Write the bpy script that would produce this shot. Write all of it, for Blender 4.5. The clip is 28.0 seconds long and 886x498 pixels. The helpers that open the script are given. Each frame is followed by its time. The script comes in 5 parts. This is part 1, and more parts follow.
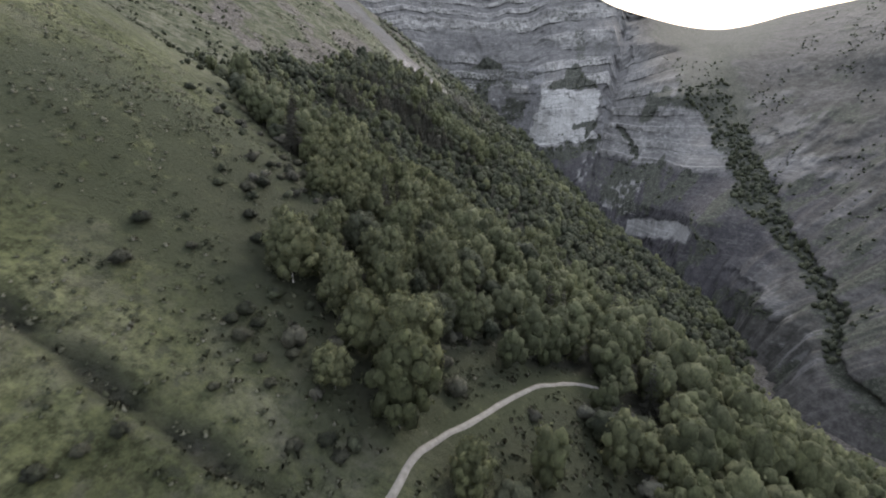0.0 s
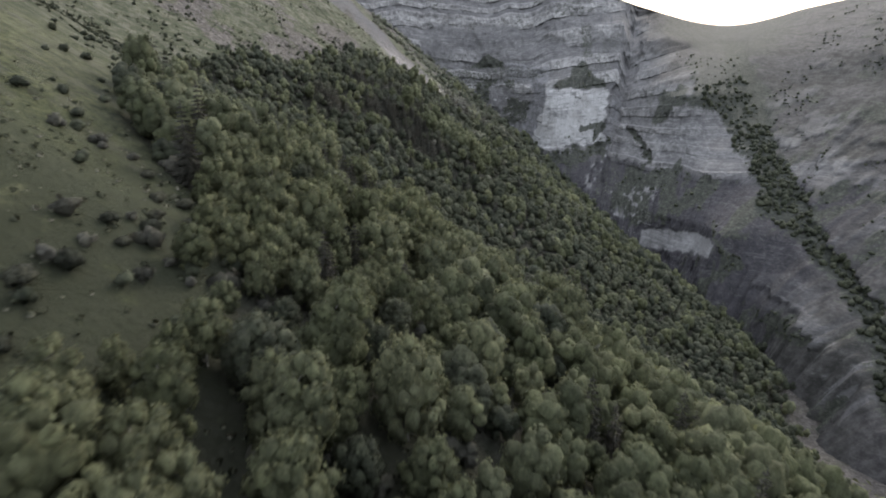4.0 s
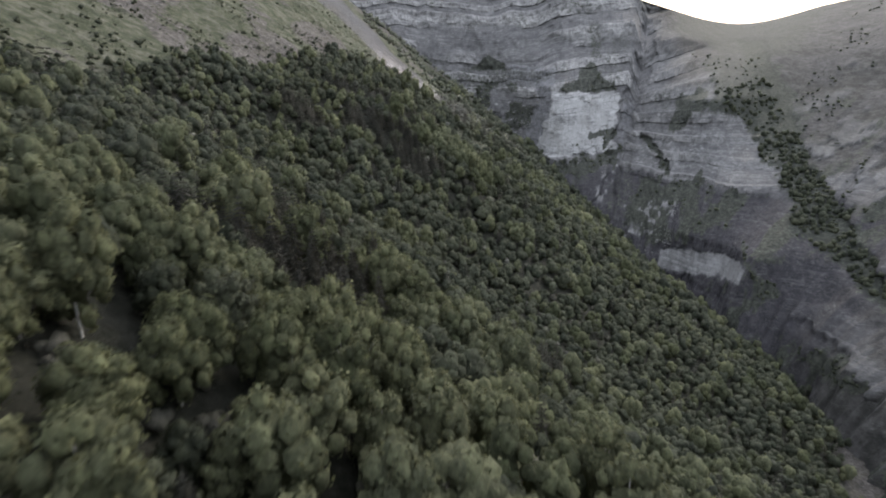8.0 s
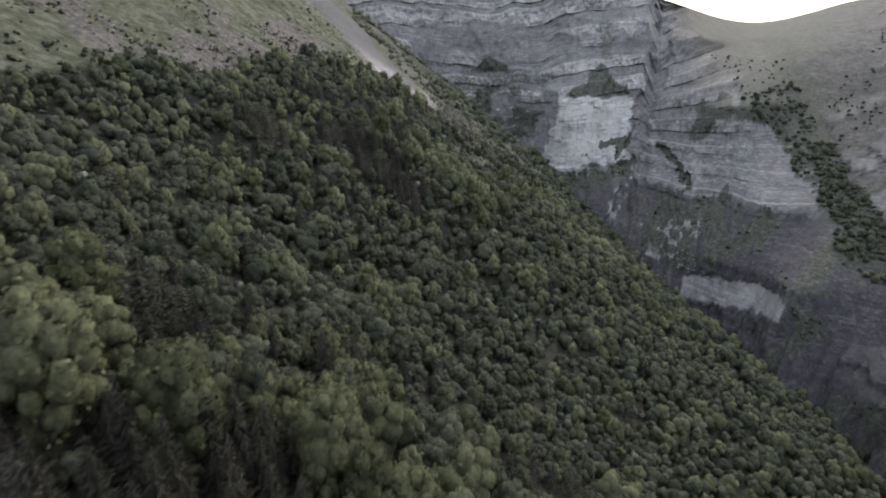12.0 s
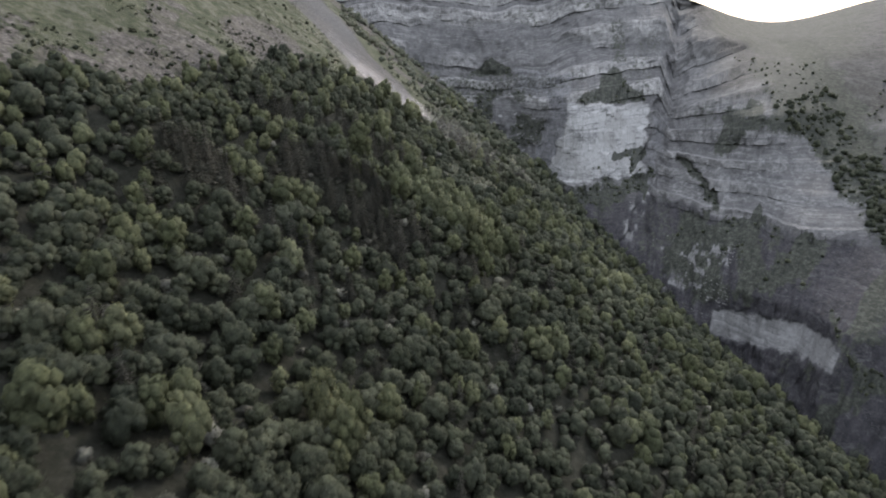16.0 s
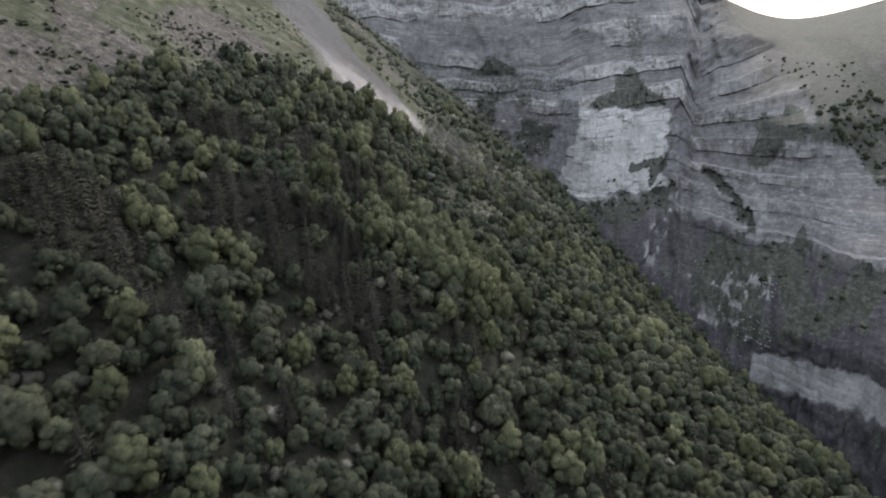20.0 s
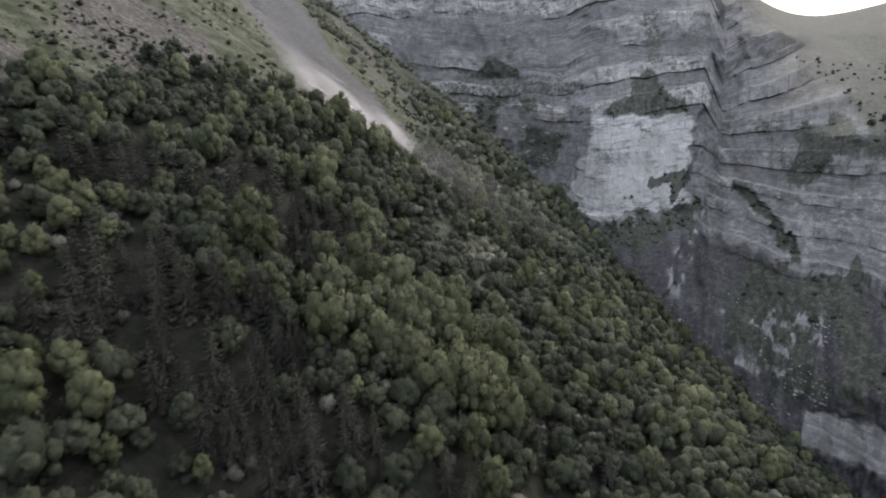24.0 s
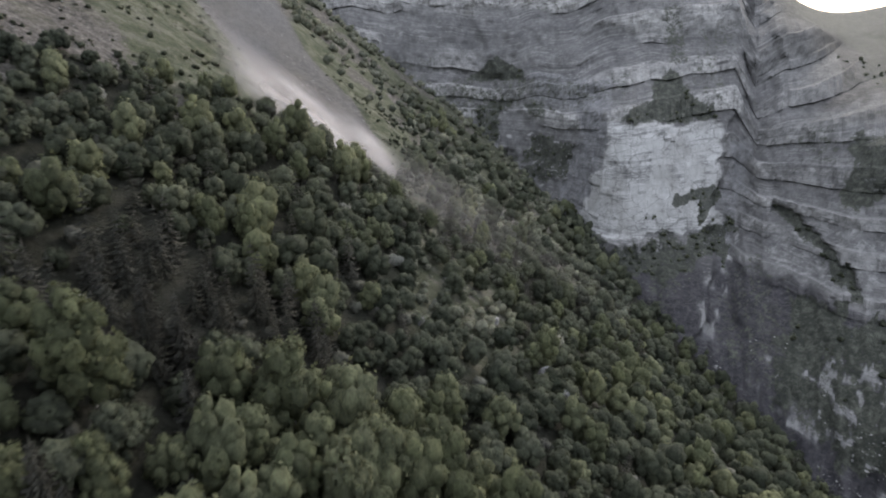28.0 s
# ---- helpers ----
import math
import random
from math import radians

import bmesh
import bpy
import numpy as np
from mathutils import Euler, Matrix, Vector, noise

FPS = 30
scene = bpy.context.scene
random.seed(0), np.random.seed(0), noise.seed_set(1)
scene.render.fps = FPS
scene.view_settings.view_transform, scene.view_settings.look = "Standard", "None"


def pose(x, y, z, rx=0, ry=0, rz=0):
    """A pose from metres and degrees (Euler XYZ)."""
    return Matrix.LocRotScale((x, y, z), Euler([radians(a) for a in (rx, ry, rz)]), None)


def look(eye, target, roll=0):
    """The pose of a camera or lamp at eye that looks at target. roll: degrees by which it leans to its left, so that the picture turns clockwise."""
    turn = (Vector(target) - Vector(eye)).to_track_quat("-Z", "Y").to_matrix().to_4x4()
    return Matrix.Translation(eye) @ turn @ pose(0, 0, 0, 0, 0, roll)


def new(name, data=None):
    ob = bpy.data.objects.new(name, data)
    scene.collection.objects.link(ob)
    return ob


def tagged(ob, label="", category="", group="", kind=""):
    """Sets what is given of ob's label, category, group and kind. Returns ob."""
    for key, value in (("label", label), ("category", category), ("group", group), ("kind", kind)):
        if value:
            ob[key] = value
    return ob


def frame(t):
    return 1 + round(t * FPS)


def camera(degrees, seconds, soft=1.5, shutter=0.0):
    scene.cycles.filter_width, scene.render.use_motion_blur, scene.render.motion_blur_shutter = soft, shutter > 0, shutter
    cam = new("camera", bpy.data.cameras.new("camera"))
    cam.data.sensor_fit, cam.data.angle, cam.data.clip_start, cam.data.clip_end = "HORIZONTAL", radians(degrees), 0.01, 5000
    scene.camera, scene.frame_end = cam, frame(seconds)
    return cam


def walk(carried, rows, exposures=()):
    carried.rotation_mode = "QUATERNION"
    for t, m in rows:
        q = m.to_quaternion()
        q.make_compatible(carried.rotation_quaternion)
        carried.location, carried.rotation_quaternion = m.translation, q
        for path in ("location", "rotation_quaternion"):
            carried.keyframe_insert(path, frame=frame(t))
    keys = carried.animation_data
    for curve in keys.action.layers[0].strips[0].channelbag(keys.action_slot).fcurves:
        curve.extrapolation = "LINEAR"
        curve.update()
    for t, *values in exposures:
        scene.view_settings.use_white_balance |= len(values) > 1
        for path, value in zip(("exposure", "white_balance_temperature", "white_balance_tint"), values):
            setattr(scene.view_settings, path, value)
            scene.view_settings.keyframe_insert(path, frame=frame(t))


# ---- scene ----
cam = camera(73.7, 28.0, 1.9, 0.9)
METRES, EYE, TILT, LEAN, TURN = 400.0, 200.0, -18.6, 0.0, 0.0
ROWS = [
    (0.0, 0.0000, 0.0000, 0.0000, -0.000, 0.000, -0.000),
    (0.5, 0.0007, 0.0102, 0.0023, 0.000, -0.012, 0.050),
    (1.0, 0.0014, 0.0216, 0.0048, 0.025, -0.012, 0.110),
    (1.5, 0.0021, 0.0339, 0.0078, 0.025, -0.025, 0.130),
    (2.0, 0.0028, 0.0468, 0.0109, 0.037, -0.000, 0.170),
    (2.5, 0.0036, 0.0601, 0.0142, 0.037, 0.050, 0.190),
    (3.0, 0.0044, 0.0737, 0.0178, 0.050, 0.050, 0.230),
    (3.5, 0.0052, 0.0878, 0.0219, 0.062, 0.037, 0.230),
    (5.5, 0.0089, 0.1419, 0.0377, 0.149, 0.124, 0.370),
    (6.0, 0.0097, 0.1564, 0.0426, 0.149, 0.112, 0.380),
    (6.5, 0.0105, 0.1709, 0.0477, 0.149, 0.112, 0.390),
    (7.0, 0.0113, 0.1848, 0.0529, 0.162, 0.112, 0.400),
    (7.5, 0.0120, 0.1993, 0.0585, 0.149, 0.100, 0.440),
    (8.0, 0.0128, 0.2134, 0.0640, 0.149, 0.112, 0.480),
    (8.5, 0.0136, 0.2276, 0.0695, 0.137, 0.087, 0.480),
    (9.0, 0.0143, 0.2417, 0.0748, 0.124, 0.075, 0.520),
    (9.5, 0.0148, 0.2558, 0.0800, 0.112, 0.062, 0.540),
    (10.0, 0.0155, 0.2700, 0.0851, 0.100, 0.037, 0.530),
    (10.5, 0.0162, 0.2846, 0.0905, 0.100, 0.025, 0.540),
    (11.0, 0.0169, 0.2992, 0.0959, 0.087, 0.025, 0.510),
    (11.5, 0.0177, 0.3135, 0.1012, 0.100, 0.025, 0.500),
    (12.0, 0.0183, 0.3278, 0.1065, 0.087, 0.012, 0.480),
    (12.5, 0.0188, 0.3418, 0.1116, 0.075, -0.000, 0.450),
    (14.5, 0.0215, 0.3972, 0.1319, 0.037, -0.050, 0.450),
    (15.0, 0.0220, 0.4118, 0.1372, 0.037, -0.062, 0.420),
    (15.5, 0.0227, 0.4261, 0.1426, 0.037, -0.037, 0.410),
    (16.0, 0.0233, 0.4404, 0.1480, 0.037, -0.037, 0.380),
    (16.5, 0.0240, 0.4547, 0.1529, 0.037, -0.050, 0.380),
    (17.0, 0.0246, 0.4691, 0.1580, 0.037, -0.062, 0.380),
    (17.5, 0.0256, 0.4831, 0.1631, 0.075, -0.075, 0.390),
    (18.0, 0.0265, 0.4974, 0.1678, 0.087, -0.100, 0.380),
    (18.5, 0.0273, 0.5117, 0.1725, 0.087, -0.137, 0.360),
    (19.0, 0.0284, 0.5258, 0.1775, 0.112, -0.149, 0.380),
    (19.5, 0.0292, 0.5401, 0.1823, 0.112, -0.174, 0.350),
    (20.0, 0.0298, 0.5548, 0.1872, 0.100, -0.224, 0.320),
    (20.5, 0.0308, 0.5691, 0.1915, 0.112, -0.187, 0.340),
    (21.0, 0.0317, 0.5830, 0.1965, 0.124, -0.237, 0.310),
    (21.5, 0.0325, 0.5972, 0.2009, 0.112, -0.224, 0.310),
    (23.5, 0.0361, 0.6517, 0.2199, 0.087, -0.261, 0.360),
    (24.0, 0.0370, 0.6652, 0.2246, 0.087, -0.286, 0.360),
    (24.5, 0.0378, 0.6789, 0.2293, 0.075, -0.299, 0.370),
    (25.0, 0.0387, 0.6926, 0.2336, 0.075, -0.286, 0.360),
    (25.5, 0.0395, 0.7064, 0.2379, 0.050, -0.299, 0.350),
    (26.0, 0.0403, 0.7203, 0.2422, 0.062, -0.311, 0.350),
    (26.5, 0.0412, 0.7340, 0.2464, 0.062, -0.311, 0.340),
    (27.0, 0.0420, 0.7479, 0.2506, 0.050, -0.311, 0.340),
    (27.5, 0.0429, 0.7615, 0.2549, 0.062, -0.336, 0.310),
    (28.0, 0.0435, 0.7748, 0.2587, 0.062, -0.336, 0.240),
]
walk(cam, [(t, pose(0, 0, EYE, TILT, LEAN, TURN) @ pose(METRES * x, METRES * y, METRES * z, 90 + pitch, roll, yaw)) for t, x, y, z, yaw, pitch, roll in ROWS], ((0.0, 1.55), (28.0, 1.55)))


# ---------------------------------------------------------------- light
SUN_AZ, SUN_EL = 34.0, 30.0
world = bpy.data.worlds.new("overcast_evening_sky")
scene.world = world
world.use_nodes = True
wt = world.node_tree
wt.nodes.clear()
w_out = wt.nodes.new("ShaderNodeOutputWorld")
w_bg = wt.nodes.new("ShaderNodeBackground")
w_bg.inputs["Strength"].default_value = 0.118
w_sky = wt.nodes.new("ShaderNodeTexSky")
w_sky.sky_type = "NISHITA"
w_sky.sun_disc = False
w_sky.sun_elevation = radians(SUN_EL)
w_sky.sun_rotation = radians(SUN_AZ)
w_sky.air_density, w_sky.dust_density, w_sky.ozone_density = 1.2, 3.0, 1.0
w_mix = wt.nodes.new("ShaderNodeMix")
w_mix.data_type = "RGBA"
w_mix.inputs["Factor"].default_value = 0.6
w_mix.inputs["B"].default_value = (7.0, 7.3, 8.0, 1)
wt.links.new(w_sky.outputs["Color"], w_mix.inputs["A"])
wt.links.new(w_mix.outputs["Result"], w_bg.inputs["Color"])
wt.links.new(w_bg.outputs["Background"], w_out.inputs["Surface"])

sun = new("sun", bpy.data.lights.new("sun", "SUN"))
sun.data.energy, sun.data.angle, sun.data.color = 0.85, radians(14), (1.0, 0.96, 0.9)
sd = Vector((math.sin(radians(SUN_AZ)) * math.cos(radians(SUN_EL)), math.cos(radians(SUN_AZ)) * math.cos(radians(SUN_EL)), math.sin(radians(SUN_EL))))
sun.matrix_world = look(sd * 900, (0, 0, 0))


# ---------------------------------------------------------------- materials
class Nodes:
    """A short hand for node materials."""

    def __init__(self, name, rough=0.9, spec=0.2):
        self.mat = bpy.data.materials.new(name)
        self.mat.use_nodes = True
        self.t = self.mat.node_tree
        self.bsdf = self.t.nodes["Principled BSDF"]
        self.out = self.t.nodes["Material Output"]
        self.bsdf.inputs["Roughness"].default_value = rough
        self.bsdf.inputs["Specular IOR Level"].default_value = spec
        self.pos = self.t.nodes.new("ShaderNodeNewGeometry")

    def link(self, a, b):
        self.t.links.new(a, b)

    def put(self, socket, v):
        if hasattr(v, "is_output"):
            self.link(v, socket)
        else:
            socket.default_value = v

    def noise(self, scale, detail=4.0, rough=0.6, stretch=None, distort=0.0):
        n = self.t.nodes.new("ShaderNodeTexNoise")
        n.inputs["Scale"].default_value, n.inputs["Detail"].default_value = scale, detail
        n.inputs["Roughness"].default_value, n.inputs["Distortion"].default_value = rough, distort
        v = self.pos.outputs["Position"]
        if stretch:
            m = self.t.nodes.new("ShaderNodeMapping")
            m.inputs["Scale"].default_value = stretch
            self.link(v, m.inputs["Vector"])
            v = m.outputs["Vector"]
        self.link(v, n.inputs["Vector"])
        return n.outputs["Fac"]

    def ramp(self, fac, stops):
        r = self.t.nodes.new("ShaderNodeValToRGB")
        els = r.color_ramp.elements
        while len(els) < len(stops):
            els.new(0.5)
        for e, (p, c) in zip(els, stops):
            e.position, e.color = p, (*c, 1) if len(c) == 3 else c
        self.link(fac, r.inputs["Fac"])
        return r.outputs["Color"]

    def grey(self, fac, lo, hi):
        m = self.t.nodes.new("ShaderNodeMapRange")
        m.inputs["From Min"].default_value, m.inputs["From Max"].default_value = lo, hi
        m.interpolation_type = "SMOOTHSTEP"
        self.link(fac, m.inputs["Value"])
        return m.outputs["Result"]

    def math(self, op, a, b=0.0):
        m = self.t.nodes.new("ShaderNodeMath")
        m.operation = op
        self.put(m.inputs[0], a), self.put(m.inputs[1], b)
        return m.outputs[0]

    def mix(self, fac, a, b, mode="MIX"):
        m = self.t.nodes.new("ShaderNodeMix")
        m.data_type, m.blend_type = "RGBA", mode
        self.put(m.inputs["Factor"], fac)
        for s, v in ((m.inputs["A"], a), (m.inputs["B"], b)):
            self.put(s, v if hasattr(v, "is_output") else (*v, 1))
        return m.outputs["Result"]

    def axis(self, which, normal=False):
        s = self.t.nodes.new("ShaderNodeSeparateXYZ")
        self.link(self.pos.outputs["Normal" if normal else "Position"], s.inputs[0])
        return s.outputs[which]

    def attr(self, name):
        a = self.t.nodes.new("ShaderNodeAttribute")
        a.attribute_name = name
        return a.outputs["Fac"]

    def rand(self):
        return self.t.nodes.new("ShaderNodeObjectInfo").outputs["Random"]

    def bump(self, height, strength, dist):
        b = self.t.nodes.new("ShaderNodeBump")
        b.inputs["Strength"].default_value, b.inputs["Distance"].default_value = strength, dist
        self.link(height, b.inputs["Height"])
        self.link(b.outputs["Normal"], self.bsdf.inputs["Normal"])

    def base(self, c):
        self.put(self.bsdf.inputs["Base Color"], c if hasattr(c, "is_output") else (*c, 1))
        return self


def hillside_material():
    n = Nodes("hillside_turf", 0.95, 0.1)
    grass = n.ramp(n.noise(0.045, 8, 0.7), [(0.38, (0.056, 0.062, 0.031)), (0.5, (0.089, 0.096, 0.049)), (0.6, (0.124, 0.127, 0.074))])
    tuft = n.ramp(n.noise(0.8, 7, 0.78), [(0.4, (0.1, 0.1, 0.08)), (0.5, (0.5, 0.5, 0.5)), (0.62, (0.85, 0.83, 0.76))])
    grass = n.mix(0.65, grass, tuft, "OVERLAY")
    dry = n.grey(n.noise(0.14, 6, 0.72), 0.5, 0.6)
    grass = n.mix(n.math("MULTIPLY", dry, 0.5), grass, (0.115, 0.11, 0.085))
    dark = n.grey(n.noise(0.32, 6, 0.7), 0.56, 0.62)
    grass = n.mix(n.math("MULTIPLY", dark, 0.7), grass, (0.038, 0.041, 0.028))
    worn = n.ramp(n.noise(0.2, 8, 0.76, (0.6, 1, 1)), [(0.4, (0.035, 0.041, 0.026)), (0.5, (0.073, 0.077, 0.052)), (0.6, (0.135, 0.129, 0.104))])
    grass = n.mix(n.math("MULTIPLY", n.attr("upland"), 0.8), grass, worn)
    # dark heath, and part of the shade painted along the ditch
    grass = n.mix(n.math("MULTIPLY", n.attr("heath_and_ditch_shade"), n.grey(n.noise(0.25, 7, 0.75), 0.28, 0.48)), grass, (0.046, 0.051, 0.03))
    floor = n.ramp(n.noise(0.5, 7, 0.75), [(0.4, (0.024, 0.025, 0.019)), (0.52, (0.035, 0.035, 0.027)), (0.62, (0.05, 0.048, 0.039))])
    scree = n.ramp(n.noise(0.7, 8, 0.78), [(0.4, (0.062, 0.058, 0.053)), (0.52, (0.11, 0.101, 0.093)), (0.62, (0.17, 0.157, 0.145))])
    scree = n.mix(n.math("MULTIPLY", n.grey(n.noise(0.11, 6, 0.7, (0.5, 1, 1)), 0.5, 0.58), 0.45), scree, (0.085, 0.083, 0.062))
    # the floor's dark colour also serves as painted shade in the ditch
    c = n.mix(n.attr("forest_and_ditch_shade"), grass, floor)
    edge = n.math("ADD", n.attr("scree"), n.math("MULTIPLY", n.math("SUBTRACT", n.noise(0.4, 7, 0.75), 0.5), 1.8))
    scree = n.mix(0.6, scree, n.ramp(n.noise(0.35, 7, 0.8, (0.35, 1, 1)), [(0.4, (0.25, 0.24, 0.23)), (0.6, (0.72, 0.7, 0.68))]), "OVERLAY")
    c = n.mix(n.grey(edge, 0.38, 0.62), c, scree)
    loose = n.ramp(n.noise(0.9, 8, 0.8, (0.5, 1, 1)), [(0.38, (0.075, 0.073, 0.074)), (0.5, (0.098, 0.095, 0.096)), (0.62, (0.128, 0.124, 0.125))])
    c = n.mix(n.attr("slide"), c, loose)
    n.bump(n.noise(1.3, 7, 0.75), 1.0, 0.9)
    return n.base(c).mat


def rock_material():
    n = Nodes("banded_limestone", 0.92, 0.15)
    # the beds follow the height within the pile of layers, so that they rise and sag with it
    comb = n.t.nodes.new("ShaderNodeCombineXYZ")
    n.link(n.axis("X"), comb.inputs[0]), n.link(n.axis("Y"), comb.inputs[1]), n.link(n.attr("bed"), comb.inputs[2])

    def beds(scale, detail, rough, flat):
        m = n.t.nodes.new("ShaderNodeMapping")
        m.inputs["Scale"].default_value = (flat, flat, 1)
        n.link(comb.outputs[0], m.inputs["Vector"])
        t = n.t.nodes.new("ShaderNodeTexNoise")
        t.inputs["Scale"].default_value, t.inputs["Detail"].default_value, t.inputs["Roughness"].default_value = scale, detail, rough
        n.link(m.outputs[0], t.inputs["Vector"])
        return t.outputs["Fac"]

    soft = n.ramp(n.noise(0.13, 9, 0.78), [(0.36, (0.072, 0.071, 0.072)), (0.5, (0.109, 0.106, 0.107)), (0.64, (0.148, 0.145, 0.144))])
    hard = n.ramp(n.noise(0.2, 9, 0.76, (1, 1, 1.3)), [(0.36, (0.243, 0.235, 0.227)), (0.5, (0.326, 0.319, 0.308)), (0.63, (0.401, 0.392, 0.381))])
    white = n.ramp(n.noise(0.07, 9, 0.62, (1, 1, 0.5)), [(0.36, (0.264, 0.259, 0.25)), (0.5, (0.334, 0.33, 0.323)), (0.62, (0.383, 0.378, 0.372))])
    shale = n.ramp(n.noise(0.14, 9, 0.78, (1, 1, 0.6)), [(0.4, (0.021, 0.02, 0.023)), (0.5, (0.031, 0.03, 0.034)), (0.62, (0.048, 0.044, 0.049))])
    bush = n.ramp(n.noise(0.35, 8, 0.8), [(0.4, (0.022, 0.025, 0.02)), (0.5, (0.04, 0.043, 0.034)), (0.6, (0.078, 0.08, 0.066))])
    c = n.mix(n.attr("hard"), soft, hard)
    firm = n.math("SUBTRACT", 1.0, n.math("MAXIMUM", n.attr("turf"), n.math("MULTIPLY", n.attr("shale"), 0.75)))
    thin = n.math("MULTIPLY", n.grey(beds(0.55, 5, 0.72, 0.035), 0.51, 0.535), n.grey(n.noise(0.04, 5, 0.7), 0.36, 0.5))
    c = n.mix(n.math("MULTIPLY", n.math("MULTIPLY", thin, firm), n.math("ADD", n.math("MULTIPLY", n.attr("hard"), 0.25), 0.14)), c, n.mix(n.attr("hard"), (0.3, 0.296, 0.29), (0.16, 0.157, 0.158)))
    c = n.mix(n.math("MULTIPLY", n.grey(n.noise(0.03, 9, 0.72), 0.52, 0.6), 0.4), c, soft)
    turf = n.ramp(n.noise(0.12, 8, 0.78), [(0.42, (0.021, 0.021, 0.018)), (0.5, (0.035, 0.034, 0.03)), (0.58, (0.06, 0.057, 0.053))])
    turf = n.mix(n.grey(n.noise(0.022, 6, 0.7), 0.44, 0.58), turf, n.ramp(n.noise(0.25, 7, 0.75), [(0.42, (0.035, 0.033, 0.032)), (0.58, (0.075, 0.071, 0.068))]))
    c = n.mix(n.attr("turf"), c, turf)
    c = n.mix(n.attr("slide"), c, n.ramp(n.noise(0.3, 8, 0.8, (1, 1, 0.35)), [(0.4, (0.135, 0.134, 0.14)), (0.6, (0.205, 0.203, 0.208))]))
    ragged = n.grey(n.math("ADD", n.attr("pale"), n.math("MULTIPLY", n.math("SUBTRACT", n.noise(0.28, 8, 0.78), 0.5), 1.7)), 0.3, 0.55)
    c = n.mix(n.math("MULTIPLY", ragged, n.math("MINIMUM", n.math("MULTIPLY", n.attr("pale"), 1.4), 1.0)), c, white)
    c = n.mix(n.attr("shale"), c, shale)
    c = n.mix(n.math("MULTIPLY", n.math("MULTIPLY", n.grey(n.noise(0.5, 8, 0.8), 0.57, 0.61), n.attr("shale")), 0.45), c, (0.14, 0.136, 0.136))
    stain = n.grey(n.noise(0.3, 7, 0.72, (2.0, 2.0, 0.2)), 0.5, 0.6)
    whole = n.math("SUBTRACT", 1.0, n.math("MULTIPLY", n.attr("pale"), 0.75))
    c = n.mix(n.math("MULTIPLY", n.math("MULTIPLY", stain, n.math("MULTIPLY", whole, n.math("SUBTRACT", 1.0, n.math("MAXIMUM", n.attr("turf"), n.math("MULTIPLY", n.attr("shale"), 0.6))))), 0.35), c, (0.1, 0.094, 0.088))
    joint = n.grey(n.noise(0.4, 9, 0.8, (1.4, 1.4, 0.7)), 0.44, 0.39)
    c = n.mix(n.math("MULTIPLY", n.math("MULTIPLY", joint, n.math("MULTIPLY", whole, n.math("ADD", n.math("MULTIPLY", firm, 0.7), 0.3))), 0.28), c, (0.07, 0.068, 0.07))
    vor = n.t.nodes.new("ShaderNodeTexVoronoi")
    vor.feature = "DISTANCE_TO_EDGE"
    vor.inputs["Scale"].default_value = 0.17
    vm = n.t.nodes.new("ShaderNodeMapping")
    vm.inputs["Scale"].default_value = (1, 1, 1.5)
    n.link(comb.outputs[0], vm.inputs["Vector"]), n.link(vm.outputs[0], vor.inputs["Vector"])
    crack = n.math("MULTIPLY", n.grey(vor.outputs["Distance"], 0.035, 0.012), n.grey(n.noise(0.06, 5, 0.7), 0.45, 0.55))
    c = n.mix(n.math("MULTIPLY", crack, 0.55), c, (0.08, 0.076, 0.074))
    # the pale walls are jointed into courses of tall blocks
    wave = n.noise(0.06, 4, 0.6)
    wall = n.t.nodes.new("ShaderNodeCombineXYZ")
    n.link(n.math("ADD", n.attr("reach"), n.math("MULTIPLY", wave, 9.0)), wall.inputs[0])
    n.link(n.math("ADD", n.axis("Z"), n.math("MULTIPLY", n.noise(0.05, 4, 0.6), 7.0)), wall.inputs[1])
    brick = n.t.nodes.new("ShaderNodeTexBrick")
    brick.offset, brick.squash, brick.squash_frequency = 0.37, 0.6, 3
    for key, v in (("Scale", 1.0), ("Brick Width", 8.5), ("Row Height", 6.5), ("Mortar Size", 0.14), ("Mortar Smooth", 0.6), ("Color1", (0.42, 0.42, 0.42, 1)), ("Color2", (0.58, 0.58, 0.58, 1)), ("Mortar", (0.2, 0.2, 0.2, 1))):
        brick.inputs[key].default_value = v
    n.link(wall.outputs[0], brick.inputs["Vector"])
    courses = n.math("MULTIPLY", n.math("MINIMUM", n.math("MAXIMUM", n.math("MULTIPLY", n.attr("pale"), 1.6), n.math("MULTIPLY", n.attr("hard"), 0.7)), 1.0), n.grey(n.noise(0.1, 6, 0.75), 0.42, 0.58))
    c = n.mix(n.math("MULTIPLY", courses, 0.42), c, brick.outputs["Color"], "OVERLAY")
    seam = n.grey(beds(0.45, 5, 0.68, 0.025), 0.455, 0.435)
    c = n.mix(n.math("MULTIPLY", n.math("MULTIPLY", n.math("MULTIPLY", seam, firm), n.grey(n.noise(0.05, 5, 0.7), 0.4, 0.54)), 0.5), c, (0.085, 0.083, 0.086))
    fine = n.math("MULTIPLY", n.math("MULTIPLY", firm, whole), n.grey(n.noise(0.09, 6, 0.75), 0.46, 0.56))
    c = n.mix(n.math("MULTIPLY", n.math("MULTIPLY", n.grey(beds(0.85, 3, 0.6, 0.03), 0.555, 0.575), fine), 0.26), c, (0.36, 0.352, 0.342))
